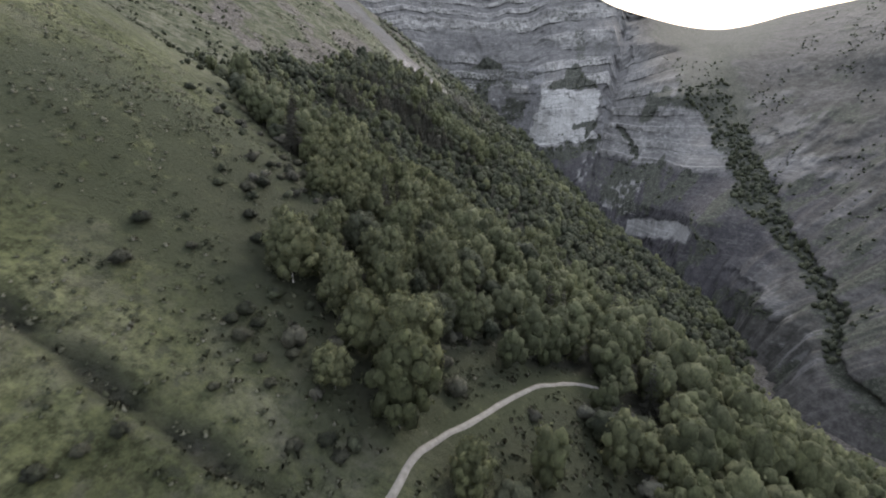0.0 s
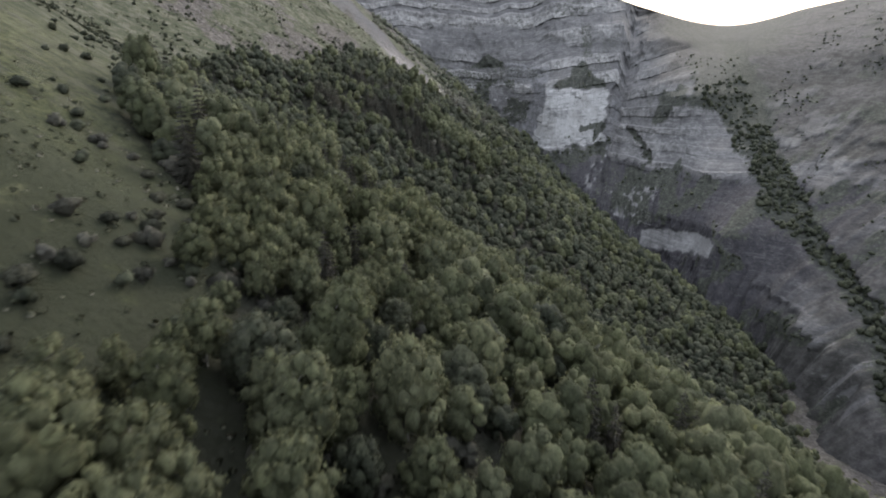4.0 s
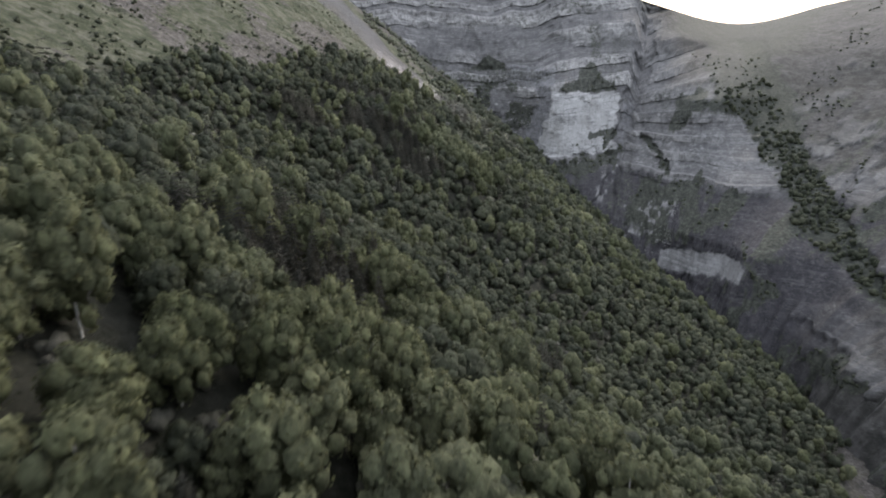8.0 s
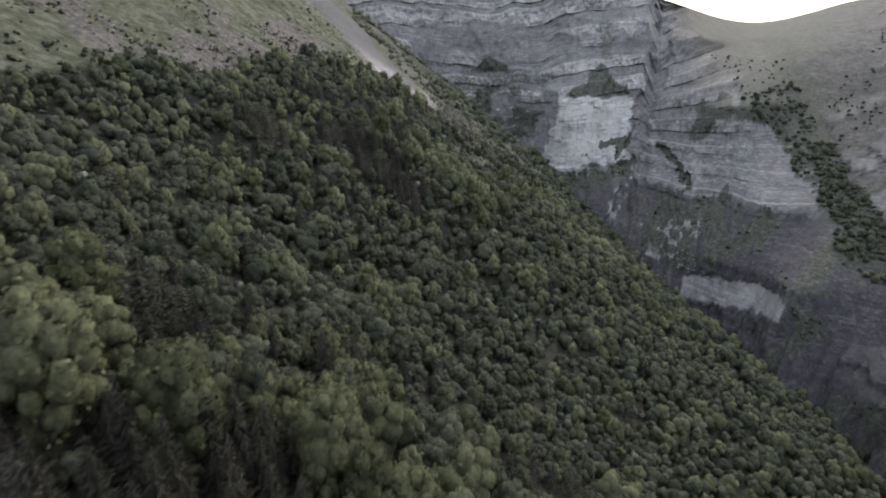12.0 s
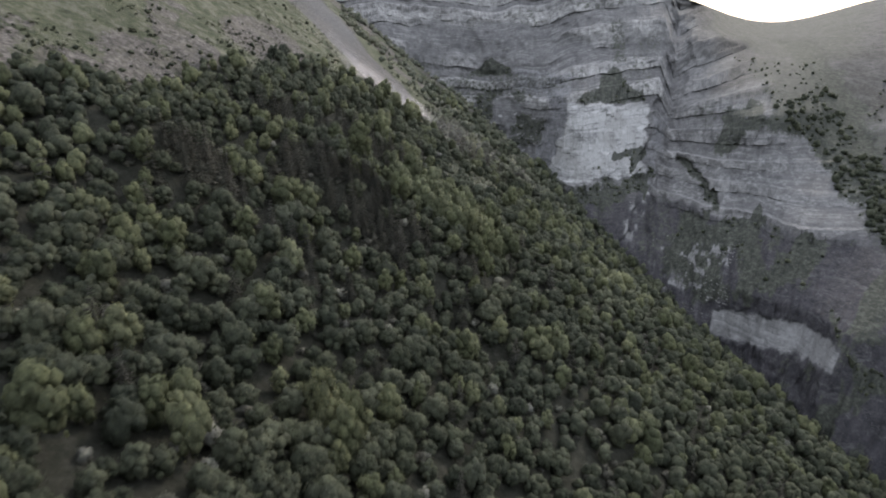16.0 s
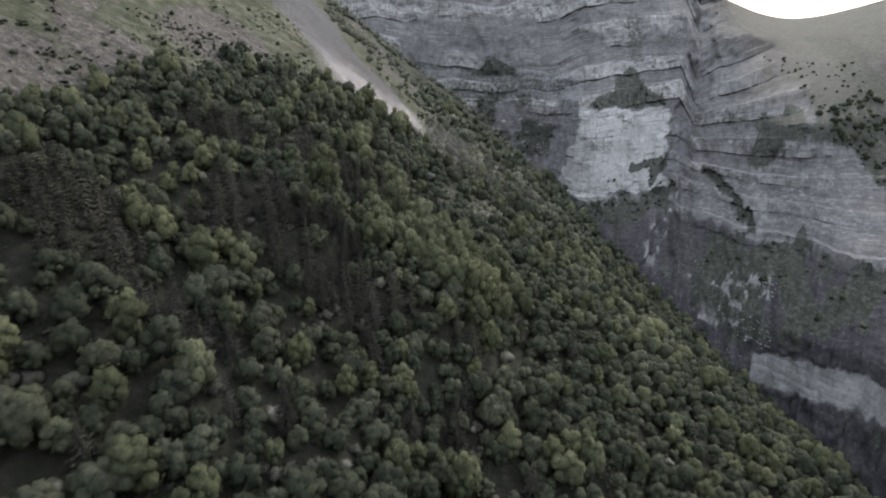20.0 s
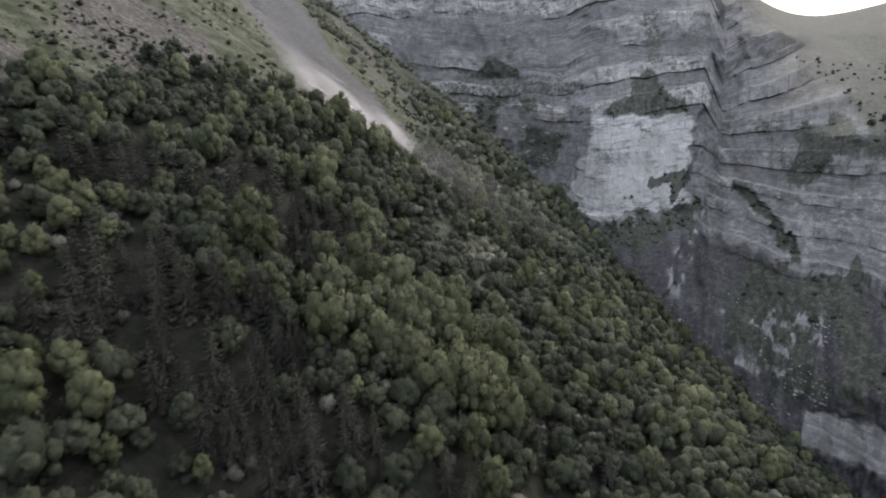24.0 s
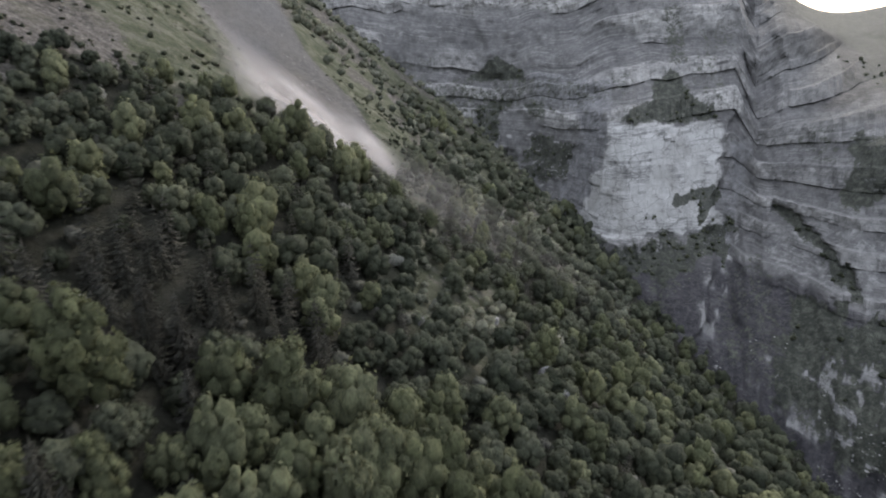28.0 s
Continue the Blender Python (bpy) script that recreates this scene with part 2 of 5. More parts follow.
    c = n.mix(n.math("MULTIPLY", n.math("MULTIPLY", n.grey(beds(0.7, 3, 0.6, 0.03), 0.45, 0.43), fine), 0.3), c, (0.075, 0.072, 0.072))
    ledge = n.grey(n.math("ABSOLUTE", n.math("SUBTRACT", beds(0.13, 4, 0.6, 0.12), 0.5)), 0.014, 0.004)
    cleft = n.grey(n.math("ABSOLUTE", n.math("SUBTRACT", n.noise(0.07, 5, 0.65, (2.6, 2.6, 0.22)), 0.5)), 0.012, 0.004)
    line = n.math("MULTIPLY", n.math("MAXIMUM", ledge, cleft), n.math("MULTIPLY", firm, n.grey(n.noise(0.05, 4, 0.7), 0.38, 0.56)))
    c = n.mix(n.math("MULTIPLY", line, 0.6), c, (0.085, 0.082, 0.083))
    edge = n.math("ADD", n.attr("green"), n.math("MULTIPLY", n.math("SUBTRACT", n.noise(0.35, 8, 0.8), 0.5), 3.2))
    c = n.mix(n.math("MULTIPLY", n.grey(edge, 0.42, 0.62), 0.9), c, bush)
    c = n.mix(n.math("ADD", n.math("MULTIPLY", whole, 0.16), 0.1), c, n.ramp(n.noise(0.3, 8, 0.8), [(0.4, (0.22, 0.22, 0.22)), (0.6, (0.76, 0.76, 0.76))]), "OVERLAY")
    n.bump(n.math("MULTIPLY", n.noise(0.4, 8, 0.7, (1, 1, 1.6)), whole), 0.7, 0.8)
    return n.base(c).mat


def foliage_material(name, dark, mid, light, glow=0.35):
    n = Nodes(name, 0.75, 0.15)
    tint = n.math("FRACT", n.math("ADD", n.attr("tint"), n.math("ADD", n.math("MULTIPLY", n.noise(0.6, 3), 0.12), n.math("MULTIPLY", n.rand(), 0.5))))
    c = n.ramp(tint, [(0.05, dark), (0.5, mid), (0.95, light)])
    c = n.mix(0.6, c, n.ramp(n.noise(1.8, 5, 0.75, (1, 1, 0.6)), [(0.36, (0.2, 0.2, 0.2)), (0.64, (0.74, 0.74, 0.7))]), "OVERLAY")
    c = n.mix(0.35, c, n.ramp(n.noise(0.03, 4, 0.6), [(0.4, (0.38, 0.4, 0.44)), (0.6, (0.62, 0.6, 0.54))]), "OVERLAY")
    c = n.mix(0.48, c, n.ramp(n.pos.outputs["Random Per Island"], [(0.0, (0.22, 0.22, 0.22)), (0.5, (0.48, 0.48, 0.48)), (1.0, (0.8, 0.79, 0.72))]), "OVERLAY")
    n.base(c)
    n.bump(n.noise(1.7, 5, 0.78, (1, 1, 0.6)), 1.0, 0.7)
    tr = n.t.nodes.new("ShaderNodeBsdfTranslucent")
    n.link(c, tr.inputs["Color"])
    mx = n.t.nodes.new("ShaderNodeMixShader")
    mx.inputs[0].default_value = glow
    n.link(n.bsdf.outputs[0], mx.inputs[1]), n.link(tr.outputs[0], mx.inputs[2])
    n.link(mx.outputs[0], n.out.inputs["Surface"])
    return n.mat


def bark_material(name, a, b):
    n = Nodes(name, 0.85, 0.2)
    return n.base(n.ramp(n.noise(2.5, 5, 0.7, (1, 1, 0.4)), [(0.4, a), (0.6, b)])).mat


def gravel_material():
    n = Nodes("trodden_gravel", 0.95, 0.1)
    n.bump(n.noise(4, 4), 0.5, 0.1)
    return n.base(n.ramp(n.noise(1.2, 6, 0.7), [(0.3, (0.12, 0.112, 0.1)), (0.7, (0.22, 0.205, 0.19))])).mat


HILL = hillside_material()
ROCK = rock_material()
LEAF_LIGHT = foliage_material("birch_leaves", (0.086, 0.095, 0.055), (0.122, 0.131, 0.076), (0.16, 0.167, 0.102), 0.38)
LEAF_DARK = foliage_material("broad_leaves", (0.054, 0.061, 0.043), (0.074, 0.081, 0.056), (0.101, 0.108, 0.077), 0.36)
LEAF_GREY = foliage_material("grey_twigs", (0.061, 0.06, 0.049), (0.087, 0.085, 0.071), (0.127, 0.122, 0.106), 0.25)
LEAF_PALE = foliage_material("pale_twigs", (0.099, 0.099, 0.081), (0.153, 0.151, 0.128), (0.216, 0.211, 0.184), 0.2)
LEAF_HEATH = foliage_material("heath_twigs", (0.03, 0.033, 0.024), (0.045, 0.047, 0.035), (0.065, 0.065, 0.05), 0.2)
NEEDLES = foliage_material("conifer_needles", (0.064, 0.064, 0.055), (0.083, 0.081, 0.07), (0.108, 0.103, 0.09), 0.2)
LEAF_DUSTY = foliage_material("dusty_leaves", (0.12, 0.13, 0.096), (0.17, 0.176, 0.134), (0.225, 0.224, 0.176), 0.4)
BARK_WHITE = bark_material("birch_bark", (0.12, 0.11, 0.1), (0.5, 0.48, 0.44))
BARK_BROWN = bark_material("brown_bark", (0.05, 0.04, 0.032), (0.11, 0.095, 0.08))
GRAVEL = gravel_material()


def dust_material():
    n = Nodes("rising_dust", 1.0, 0.0)
    n.base((0.42, 0.388, 0.376))
    clear = n.t.nodes.new("ShaderNodeBsdfTransparent")
    mx = n.t.nodes.new("ShaderNodeMixShader")
    n.link(n.attr("dustiness"), mx.inputs[0])
    n.link(clear.outputs[0], mx.inputs[1]), n.link(n.bsdf.outputs[0], mx.inputs[2])
    n.link(mx.outputs[0], n.out.inputs["Surface"])
    return n.mat


def stone_material():
    n = Nodes("loose_limestone", 0.9, 0.2)
    return n.base(n.ramp(n.noise(0.4, 6, 0.7), [(0.4, (0.09, 0.087, 0.085)), (0.5, (0.16, 0.155, 0.15)), (0.6, (0.27, 0.262, 0.255))])).mat


def tussock_material():
    n = Nodes("dry_tussocks", 0.95, 0.1)
    return n.base(n.ramp(n.attr("tint"), [(0.1, (0.05, 0.054, 0.036)), (0.5, (0.1, 0.102, 0.068)), (0.9, (0.19, 0.182, 0.14))])).mat


DUST = dust_material()
STONE = stone_material()
TUSSOCK = tussock_material()


# ---------------------------------------------------------------- tools for meshes
def hashed(ix, iy, seed):
    h = (ix.astype(np.int64) * 374761393 + iy.astype(np.int64) * 668265263 + seed * 974711) & 0x7FFFFFFF
    h = ((h ^ (h >> 13)) * 1274126177) & 0x7FFFFFFF
    return ((h ^ (h >> 16)) & 0xFFFF) / 65535.0


def value_noise(x, y, seed=0):
    ix, iy = np.floor(x), np.floor(y)
    u, v = x - ix, y - iy
    u, v = u * u * (3 - 2 * u), v * v * (3 - 2 * v)
    a, b = hashed(ix, iy, seed), hashed(ix + 1, iy, seed)
    c, d = hashed(ix, iy + 1, seed), hashed(ix + 1, iy + 1, seed)
    return (a + (b - a) * u) * (1 - v) + (c + (d - c) * u) * v - 0.5


def fbm(x, y, octaves=4, seed=0, gain=0.5):
    s, amp = 0.0, 1.0
    for k in range(octaves):
        s = s + amp * value_noise(x * 2 ** k + 17.3 * k, y * 2 ** k - 9.1 * k, seed + k)
        amp *= gain
    return s


def smooth(e0, e1, v):
    u = np.clip((v - e0) / (e1 - e0), 0, 1)
    return u * u * (3 - 2 * u)


def curve(xs, ys, v):
    """A smooth line through the knots."""
    xs, ys = np.asarray(xs, float), np.asarray(ys, float)
    v = np.clip(v, xs[0], xs[-1])
    j = np.clip(np.searchsorted(xs, v) - 1, 0, len(xs) - 2)
    m = np.gradient(ys, xs)
    m[1:-1] = (ys[2:] - ys[:-2]) / (xs[2:] - xs[:-2])
    h = xs[j + 1] - xs[j]
    u = (v - xs[j]) / h
    return (2 * u ** 3 - 3 * u * u + 1) * ys[j] + (u ** 3 - 2 * u * u + u) * h * m[j] + (3 * u * u - 2 * u ** 3) * ys[j + 1] + (u ** 3 - u * u) * h * m[j + 1]


def mesh_from(name, verts, faces, mats, smooth_shade=True, attrs=None, normals=None):
    """A mesh from arrays of corners and of faces that all have as many corners."""
    verts, faces = np.asarray(verts, np.float32), np.asarray(faces, np.int32)
    me = bpy.data.meshes.new(name)
    k = faces.shape[1]
    me.vertices.add(len(verts))
    me.vertices.foreach_set("co", verts.ravel())
    me.loops.add(faces.size)
    me.loops.foreach_set("vertex_index", faces.ravel())
    me.polygons.add(len(faces))
    me.polygons.foreach_set("loop_start", np.arange(0, faces.size, k, dtype=np.int32))
    me.polygons.foreach_set("use_smooth", np.full(len(faces), smooth_shade))
    for m in mats:
        me.materials.append(m)
    for key, values in (attrs or {}).items():
        me.attributes.new(key, "FLOAT", "POINT").data.foreach_set("value", np.asarray(values, np.float32))
    me.update(calc_edges=True)
    me.validate()
    if normals is not None:
        me.attributes.new("custom_normal", "FLOAT_VECTOR", "POINT").data.foreach_set("vector", np.asarray(normals, np.float32).ravel())
    return me


def grid_faces(rows, cols):
    i = np.arange(rows * cols).reshape(rows, cols)
    return np.stack([i[:-1, :-1], i[:-1, 1:], i[1:, 1:], i[1:, :-1]], -1).reshape(-1, 4)


# ---------------------------------------------------------------- the hillside
KNOT_Y = [-200, 0, 60, 120, 190, 270, 330, 390, 450, 530, 620, 760]
KNOT_A = [142, 142.5, 161.4, 162.7, 144.7, 130.7, 139.2, 151.9, 159.8, 168, 175, 180]
KNOT_S = [-0.50, -0.50, -0.583, -0.658, -0.689, -0.622, -0.597, -0.648, -0.71, -0.759, -0.76, -0.76]


def slope_plain(x, y):
    z = curve(KNOT_Y, KNOT_A, y) + curve(KNOT_Y, KNOT_S, y) * np.maximum(x, -260) - 0.97 * (np.maximum(x, -260) / 100) ** 2
    return z


CHUTE_X = [-300, -140, -90, -62, -49, -38, -26, -15, -5, 4, 12]
CHUTE_LOW = [700, 590, 552, 528, 512, 503, 488, 484, 490, 496, 502]
CHUTE_HIGH = [900, 790, 685, 630, 598, 573, 554, 540, 524, 508, 503]


def chute_mask(x, y):
    """The bare runnel down which stones slide, from high on the slope to the trees."""
    wave = 4 * fbm(x * 0.05, y * 0.03, 3, 5)
    low, high = np.interp(x, CHUTE_X, CHUTE_LOW), np.interp(x, CHUTE_X, CHUTE_HIGH)
    return smooth(-1, 4, y + wave - low) * smooth(1, -5, y + wave - high) * smooth(9, 0, x)


KNOLLS = [(8, 360, 16, 4.5), (14, 324, 12, -4.0), (-20, 368, 20, 6.0), (-62, 331, 16, 6.0), (-40, 86, 16, 4.5), (44, 92, 16, 4.5), (-5, 124, 12, -4.0), (-68, 377, 14, -4.0), (62, 434, 14, -3.0)]


DITCH = (-38.0, 46.3, -14.0, 40.6)


def ditch_distance(x, y):
    ax, ay, bx, by = DITCH
    u = np.clip(((x - ax) * (bx - ax) + (y - ay) * (by - ay)) / ((bx - ax) ** 2 + (by - ay) ** 2), 0, 1)
    return np.hypot(x - ax - u * (bx - ax), y - ay - u * (by - ay)) + 0.5 * np.sin(x * 0.7)


def hill(x, y):
    z = slope_plain(x, y)
    z = np.where(z < 30, 20 + 10 * np.exp(np.minimum(z - 30, 0) / 10), z)
    z = z + 3.2 * fbm(x * 0.022, y * 0.022, 4, 11) + 0.7 * fbm(x * 0.13, y * 0.13, 3, 12)
    for cx, cy, r, up in KNOLLS:
        z = z + up * np.exp(-((x - cx) ** 2 + (y - cy) ** 2) / r ** 2)
    # runnels and ribs that run down the slope
    z = z + 3.0 * fbm((y + 0.35 * x) * 0.03, x * 0.006, 3, 13) * smooth(130, 200, y)
    z = z - 1.0 * chute_mask(x, y)
    # a shallow ditch across the turf
    z = z - 1.1 * np.exp(-(ditch_distance(x, y) / 0.9) ** 2) + 0.5 * np.exp(-(ditch_distance(x, y + 2.2) / 1.2) ** 2)
    return z


TRAIL = [(-9, 38), (-5, 45), (-3, 50), (0, 54), (4, 59), (9, 66), (14, 72), (19, 77), (24, 80)]


def trail_distance(x, y):
    best = np.full(np.shape(x), 1e9)
    for (ax, ay), (bx, by) in zip(TRAIL[:-1], TRAIL[1:]):
        u = np.clip(((x - ax) * (bx - ax) + (y - ay) * (by - ay)) / ((bx - ax) ** 2 + (by - ay) ** 2), 0, 1)
        best = np.minimum(best, np.hypot(x - ax - u * (bx - ax), y - ay - u * (by - ay)))
    return best


EDGE_Y = [-40, 20, 40, 48, 54, 60, 66, 74, 85, 100, 112, 122, 162, 234, 290, 340, 361, 383, 402, 422, 436, 448, 456, 464, 474, 484, 500, 540, 640, 760]
EDGE_X = [60, 40, 22, -3, -11, -15, -19, -23, -21, -21, -32, -42, -57, -97, -102, -93, -82, -74, -66, -56, -60, -60, -50, -40, -24, -8, 4, 6, -12, -12]


def forest_mask(x, y):
    """How far the trees cover the slope: 1 in the wood, 0 on the open turf."""
    edge = np.interp(y, EDGE_Y, EDGE_X) + 5 * fbm(x * 0.05, y * 0.05, 3, 21)
    f = smooth(-1, 5, x - edge)
    f = f * (1 - smooth(1.0, 0.6, np.hypot((x - 12) / 16, (y - 60) / 17)))     # scrub below the trail
    f = f * (1 - 0.35 * smooth(95, 80, y) * smooth(20, 5, x))
    f = f * (1 - 0.95 * smooth(1.0, 0.6, np.hypot((x + 7.5) / 4.5, (y - 68) / 11)))  # bare hollow among the first trees
    f = f * (1 - 0.8 * smooth(1.0, 0.6, np.hypot((x - 20 + 0.4 * (y - 466)) / 15, (y - 466) / 34)))
    f = f * (1 - 0.72 * smooth(1.0, 0.6, np.hypot((x - 22) / 19, (y - 440) / 21)))
    f = f * (1 - 0.85 * smooth(1.0, 0.6, np.hypot((x + 38) / 5, (y - 456) / 7)))
    f = f * (1 - 0.72 * smooth(472, 488, y - 0.6 * np.maximum(x - 10, 0)) * smooth(85, 60, x))
    f = f * (1 - 0.9 * smooth(1.0, 0.7, np.hypot((x - 95) / 7, (y - 393) / 6)))
    return f * smooth(2.0, 4.0, trail_distance(x, y)) * smooth(18, 40, slope_plain(x, y))


def scree_mask(x, y):
    patch = smooth(-0.1, 0.3, fbm(x * 0.03, y * 0.03, 4, 31)) * smooth(180, 300, y) * smooth(-30, -50, x) * 0.85
    low = smooth(34, 24, slope_plain(x, y))
    a = smooth(1.0, 0.6, np.hypot((x + 76) / 14, (y - 398) / 12))
    b = smooth(1.0, 0.6, np.hypot((x + 88) / 12, (y - 352) / 12))
    c = smooth(1.0, 0.6, np.hypot((x + 64) / 20, (y - 448) / 32))
    beyond = 0.75 * smooth(0, 30, y - np.interp(x, CHUTE_X, CHUTE_HIGH)) * smooth(0.0, 0.25, fbm(x * 0.06, y * 0.06, 4, 33) + 0.12)
    foot = 0.2 * smooth(470, 490, y - 0.6 * np.maximum(x - 10, 0)) * smooth(85, 60, x) * smooth(-10, 2, x)
    return np.clip(np.maximum.reduce([beyond, foot, low, chute_mask(x, y), patch, 0.95 * a, 0.85 * b, 0.95 * c, smooth(1.0, 0.6, np.hypot((x + 38) / 5, (y - 456) / 7)), 0.4 * smooth(1.0, 0.6, np.hypot((x - 22) / 19, (y - 440) / 21)), 0.45 * smooth(1.0, 0.6, np.hypot((x - 20 + 0.4 * (y - 466)) / 13, (y - 466) / 32))]), 0, 1)


def spaced(parts):
    """Grid lines: (start, end, step) one after the other."""
    out = [np.arange(a, b, s) for a, b, s in parts]
    return np.concatenate(out + [[parts[-1][1]]])


def build_hillside():
    xs = spaced([(-3500, -700, 350), (-700, -180, 40), (-180, -46, 1.9), (-46, 2, 0.8), (2, 190, 1.9), (190, 420, 5)])
    ys = spaced([(-3500, -300, 400), (-300, 20, 16), (20, 34, 1.9), (34, 62, 0.8), (62, 560, 1.9), (560, 760, 3), (760, 900, 20)])
    X, Y = np.meshgrid(xs, ys)
    Z = hill(X, Y)
    Z = np.where(X < -260, np.minimum(Z, 330), Z)
    # the ditch terms in two of the masks paint its shade into the turf
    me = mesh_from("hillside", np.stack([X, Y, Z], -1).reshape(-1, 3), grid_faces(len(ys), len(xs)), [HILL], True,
                   {"forest_and_ditch_shade": np.maximum(forest_mask(X, Y), 0.3 * smooth(-17, -2, X - np.interp(Y, EDGE_Y, EDGE_X) + 6 * fbm(X * 0.06, Y * 0.06, 3, 22)) * smooth(44, 56, Y) * smooth(175, 130, Y) * smooth(1.5, 4, trail_distance(X, Y)) + 0.9 * np.exp(-(ditch_distance(X, Y) / 0.75) ** 2)).ravel(), "scree": (scree_mask(X, Y) * (1 - 0.85 * forest_mask(X, Y))).ravel(), "slide": np.clip(chute_mask(X, Y) * (0.75 + 0.5 * fbm(X * 0.04, Y * 0.02, 3, 34)), 0, 1).ravel(), "upland": np.maximum(smooth(110, 240, Y - 0.3 * X), 0.9 * np.exp(-((X + 9) / 13) ** 2 - ((Y - 49) / 11) ** 2)).ravel(), "heath_and_ditch_shade": (smooth(48, 62, Y + 0.2 * (X + 30)) * smooth(125, 90, Y) * smooth(-75, -55, X) + 1.2 * np.exp(-(ditch_distance(X, Y) / 1.3) ** 2)).ravel()})
    return tagged(new("ground", me), "steep grassy hillside with bare earth, scree, woodland floor and a ditch with painted shade", "hillside", kind="structure")


# ---------------------------------------------------------------- the rock mountain
# Bearing from a point over the gorge, then the distance of the 20, 50, 80, 110, 160 and 205 m contours, and the crest's distance and height.
MX, MY = 60.0, 300.0
PLAN = {
    "bearing": [-60, -10, 0, 7, 12, 17, 25, 31, 38, 47, 55, 63, 75, 92, 110, 150],
    20: [270, 325, 320, 255, 215, 195, 178, 172, 160, 138, 145, 138, 126, 124, 134, 320],
    50: [300, 340, 330, 270, 230, 215, 195, 190, 180, 153, 162, 152, 142, 144, 165, 350],
    80: [320, 350, 345, 290, 262, 252, 226, 200, 195, 174, 200, 195, 200, 200, 215, 380],
    110: [340, 368, 376, 314, 314, 320, 270, 260, 245, 270, 268, 265, 250, 245, 260, 420],
    160: [390, 395, 405, 337, 340, 362, 322, 292, 385, 400, 375, 365, 350, 345, 355, 480],
    205: [420, 430, 428, 412, 395, 410, 420, 520, 560, 560, 540, 510, 470, 400, 420, 560],
    "far": [560, 560, 540, 500, 480, 470, 560, 790, 800, 800, 760, 720, 700, 700, 720, 800],
    "top": [360, 330, 310, 300, 276, 250, 236, 231, 253, 280, 310, 330, 340, 340, 340, 340],
}


def layers():
    """The pile of rock beds from the foot up. Gives the rows of the mesh, with each row's height in the pile, bed number and hardness,
    and the height that an even slope would have there."""
    rng = np.random.default_rng(3)
    at, strong, beds = -16.0, True, []
    while at < 268:
        if at < 96:
            thick, h = rng.uniform(3, 6), rng.uniform(0.1, 0.5)
        elif strong:
            thick, h = rng.uniform(3.0, 8.5), rng.uniform(0.75, 1.0)
        else:
            thick, h = rng.uniform(3.0, 8.0), rng.uniform(0.0, 0.12)
        if 185 < at + thick / 2 < 204 or 216 < at + thick / 2 < 226:
            h = rng.uniform(0.85, 1.0)
        if 160 < at + thick / 2 < 171 or 177 < at + thick / 2 < 184 or 204 < at + thick / 2 < 213:
            h = rng.uniform(0.0, 0.1)
        beds.append((at, thick, h))
        at, strong = at + thick, not strong
    zs, bed, hard = [], [], []
    for k, (a, thick, h) in enumerate(beds):
        for u in np.linspace(0.04, 1 - 0.3 / thick, 2 + int(thick / 1.7)):
            zs.append(a + u * thick), bed.append(k), hard.append(h)
    for z in (275, 290, 310, 340, 370):
        zs.append(z), bed.append(len(beds)), hard.append(0.5)
    zs, bed, hard = np.array(zs), np.array(bed), np.array(hard)
    grid = np.arange(-30, 400, 0.25)
    w = np.ones_like(grid)
    for a, thick, h in beds:
        w[(grid >= a) & (grid < a + thick)] = 1.0 - 0.9 * h
        w[(grid >= a + thick - 0.3) & (grid < a + thick)] = 3.0
    k = 240
    mean = np.convolve(np.pad(w, k, mode="edge"), np.ones(k) / k, "same")[k:-k]
    even = grid + np.cumsum(w - mean) * 0.25 / mean.mean()
    return zs, bed, hard, np.interp(zs, grid, even)


ROW_Z, ROW_BED, ROW_HARD, ROW_EVEN = layers()


def along(T, Z, line, half, soft=0.35):
    """1 on a line of (bearing, height) points and near it, measured across in degrees."""
    zs = [p[1] for p in line][::-1] if line[0][1] > line[-1][1] else [p[1] for p in line]
    ts = [p[0] for p in line][::-1] if line[0][1] > line[-1][1] else [p[0] for p in line]
    mid = np.interp(Z, zs, ts)
    inside = smooth(zs[0] - 3, zs[0] + 1, Z) * smooth(zs[-1] + 3, zs[-1] - 1, Z)
    return smooth(1.0 + soft, 1.0 - soft, np.abs(T - mid) / half) * inside


def face(T, Z, t0, t1, low, high, rag=None):
    """1 on a rock face between two bearings; low and high: (bearing, height) lines of its foot and its rim."""
    r = 0 if rag is None else rag
    lo = np.interp(T, [p[0] for p in low], [p[1] for p in low])
    hi = np.interp(T, [p[0] for p in high], [p[1] for p in high])
    return smooth(t0 - 0.25, t0 + 0.25, T + r * 0.35) * smooth(t1 + 0.25, t1 - 0.25, T + r * 0.35) * smooth(lo - 1, lo + 1, Z + r * 2) * smooth(hi + 1, hi - 1, Z + r * 2)


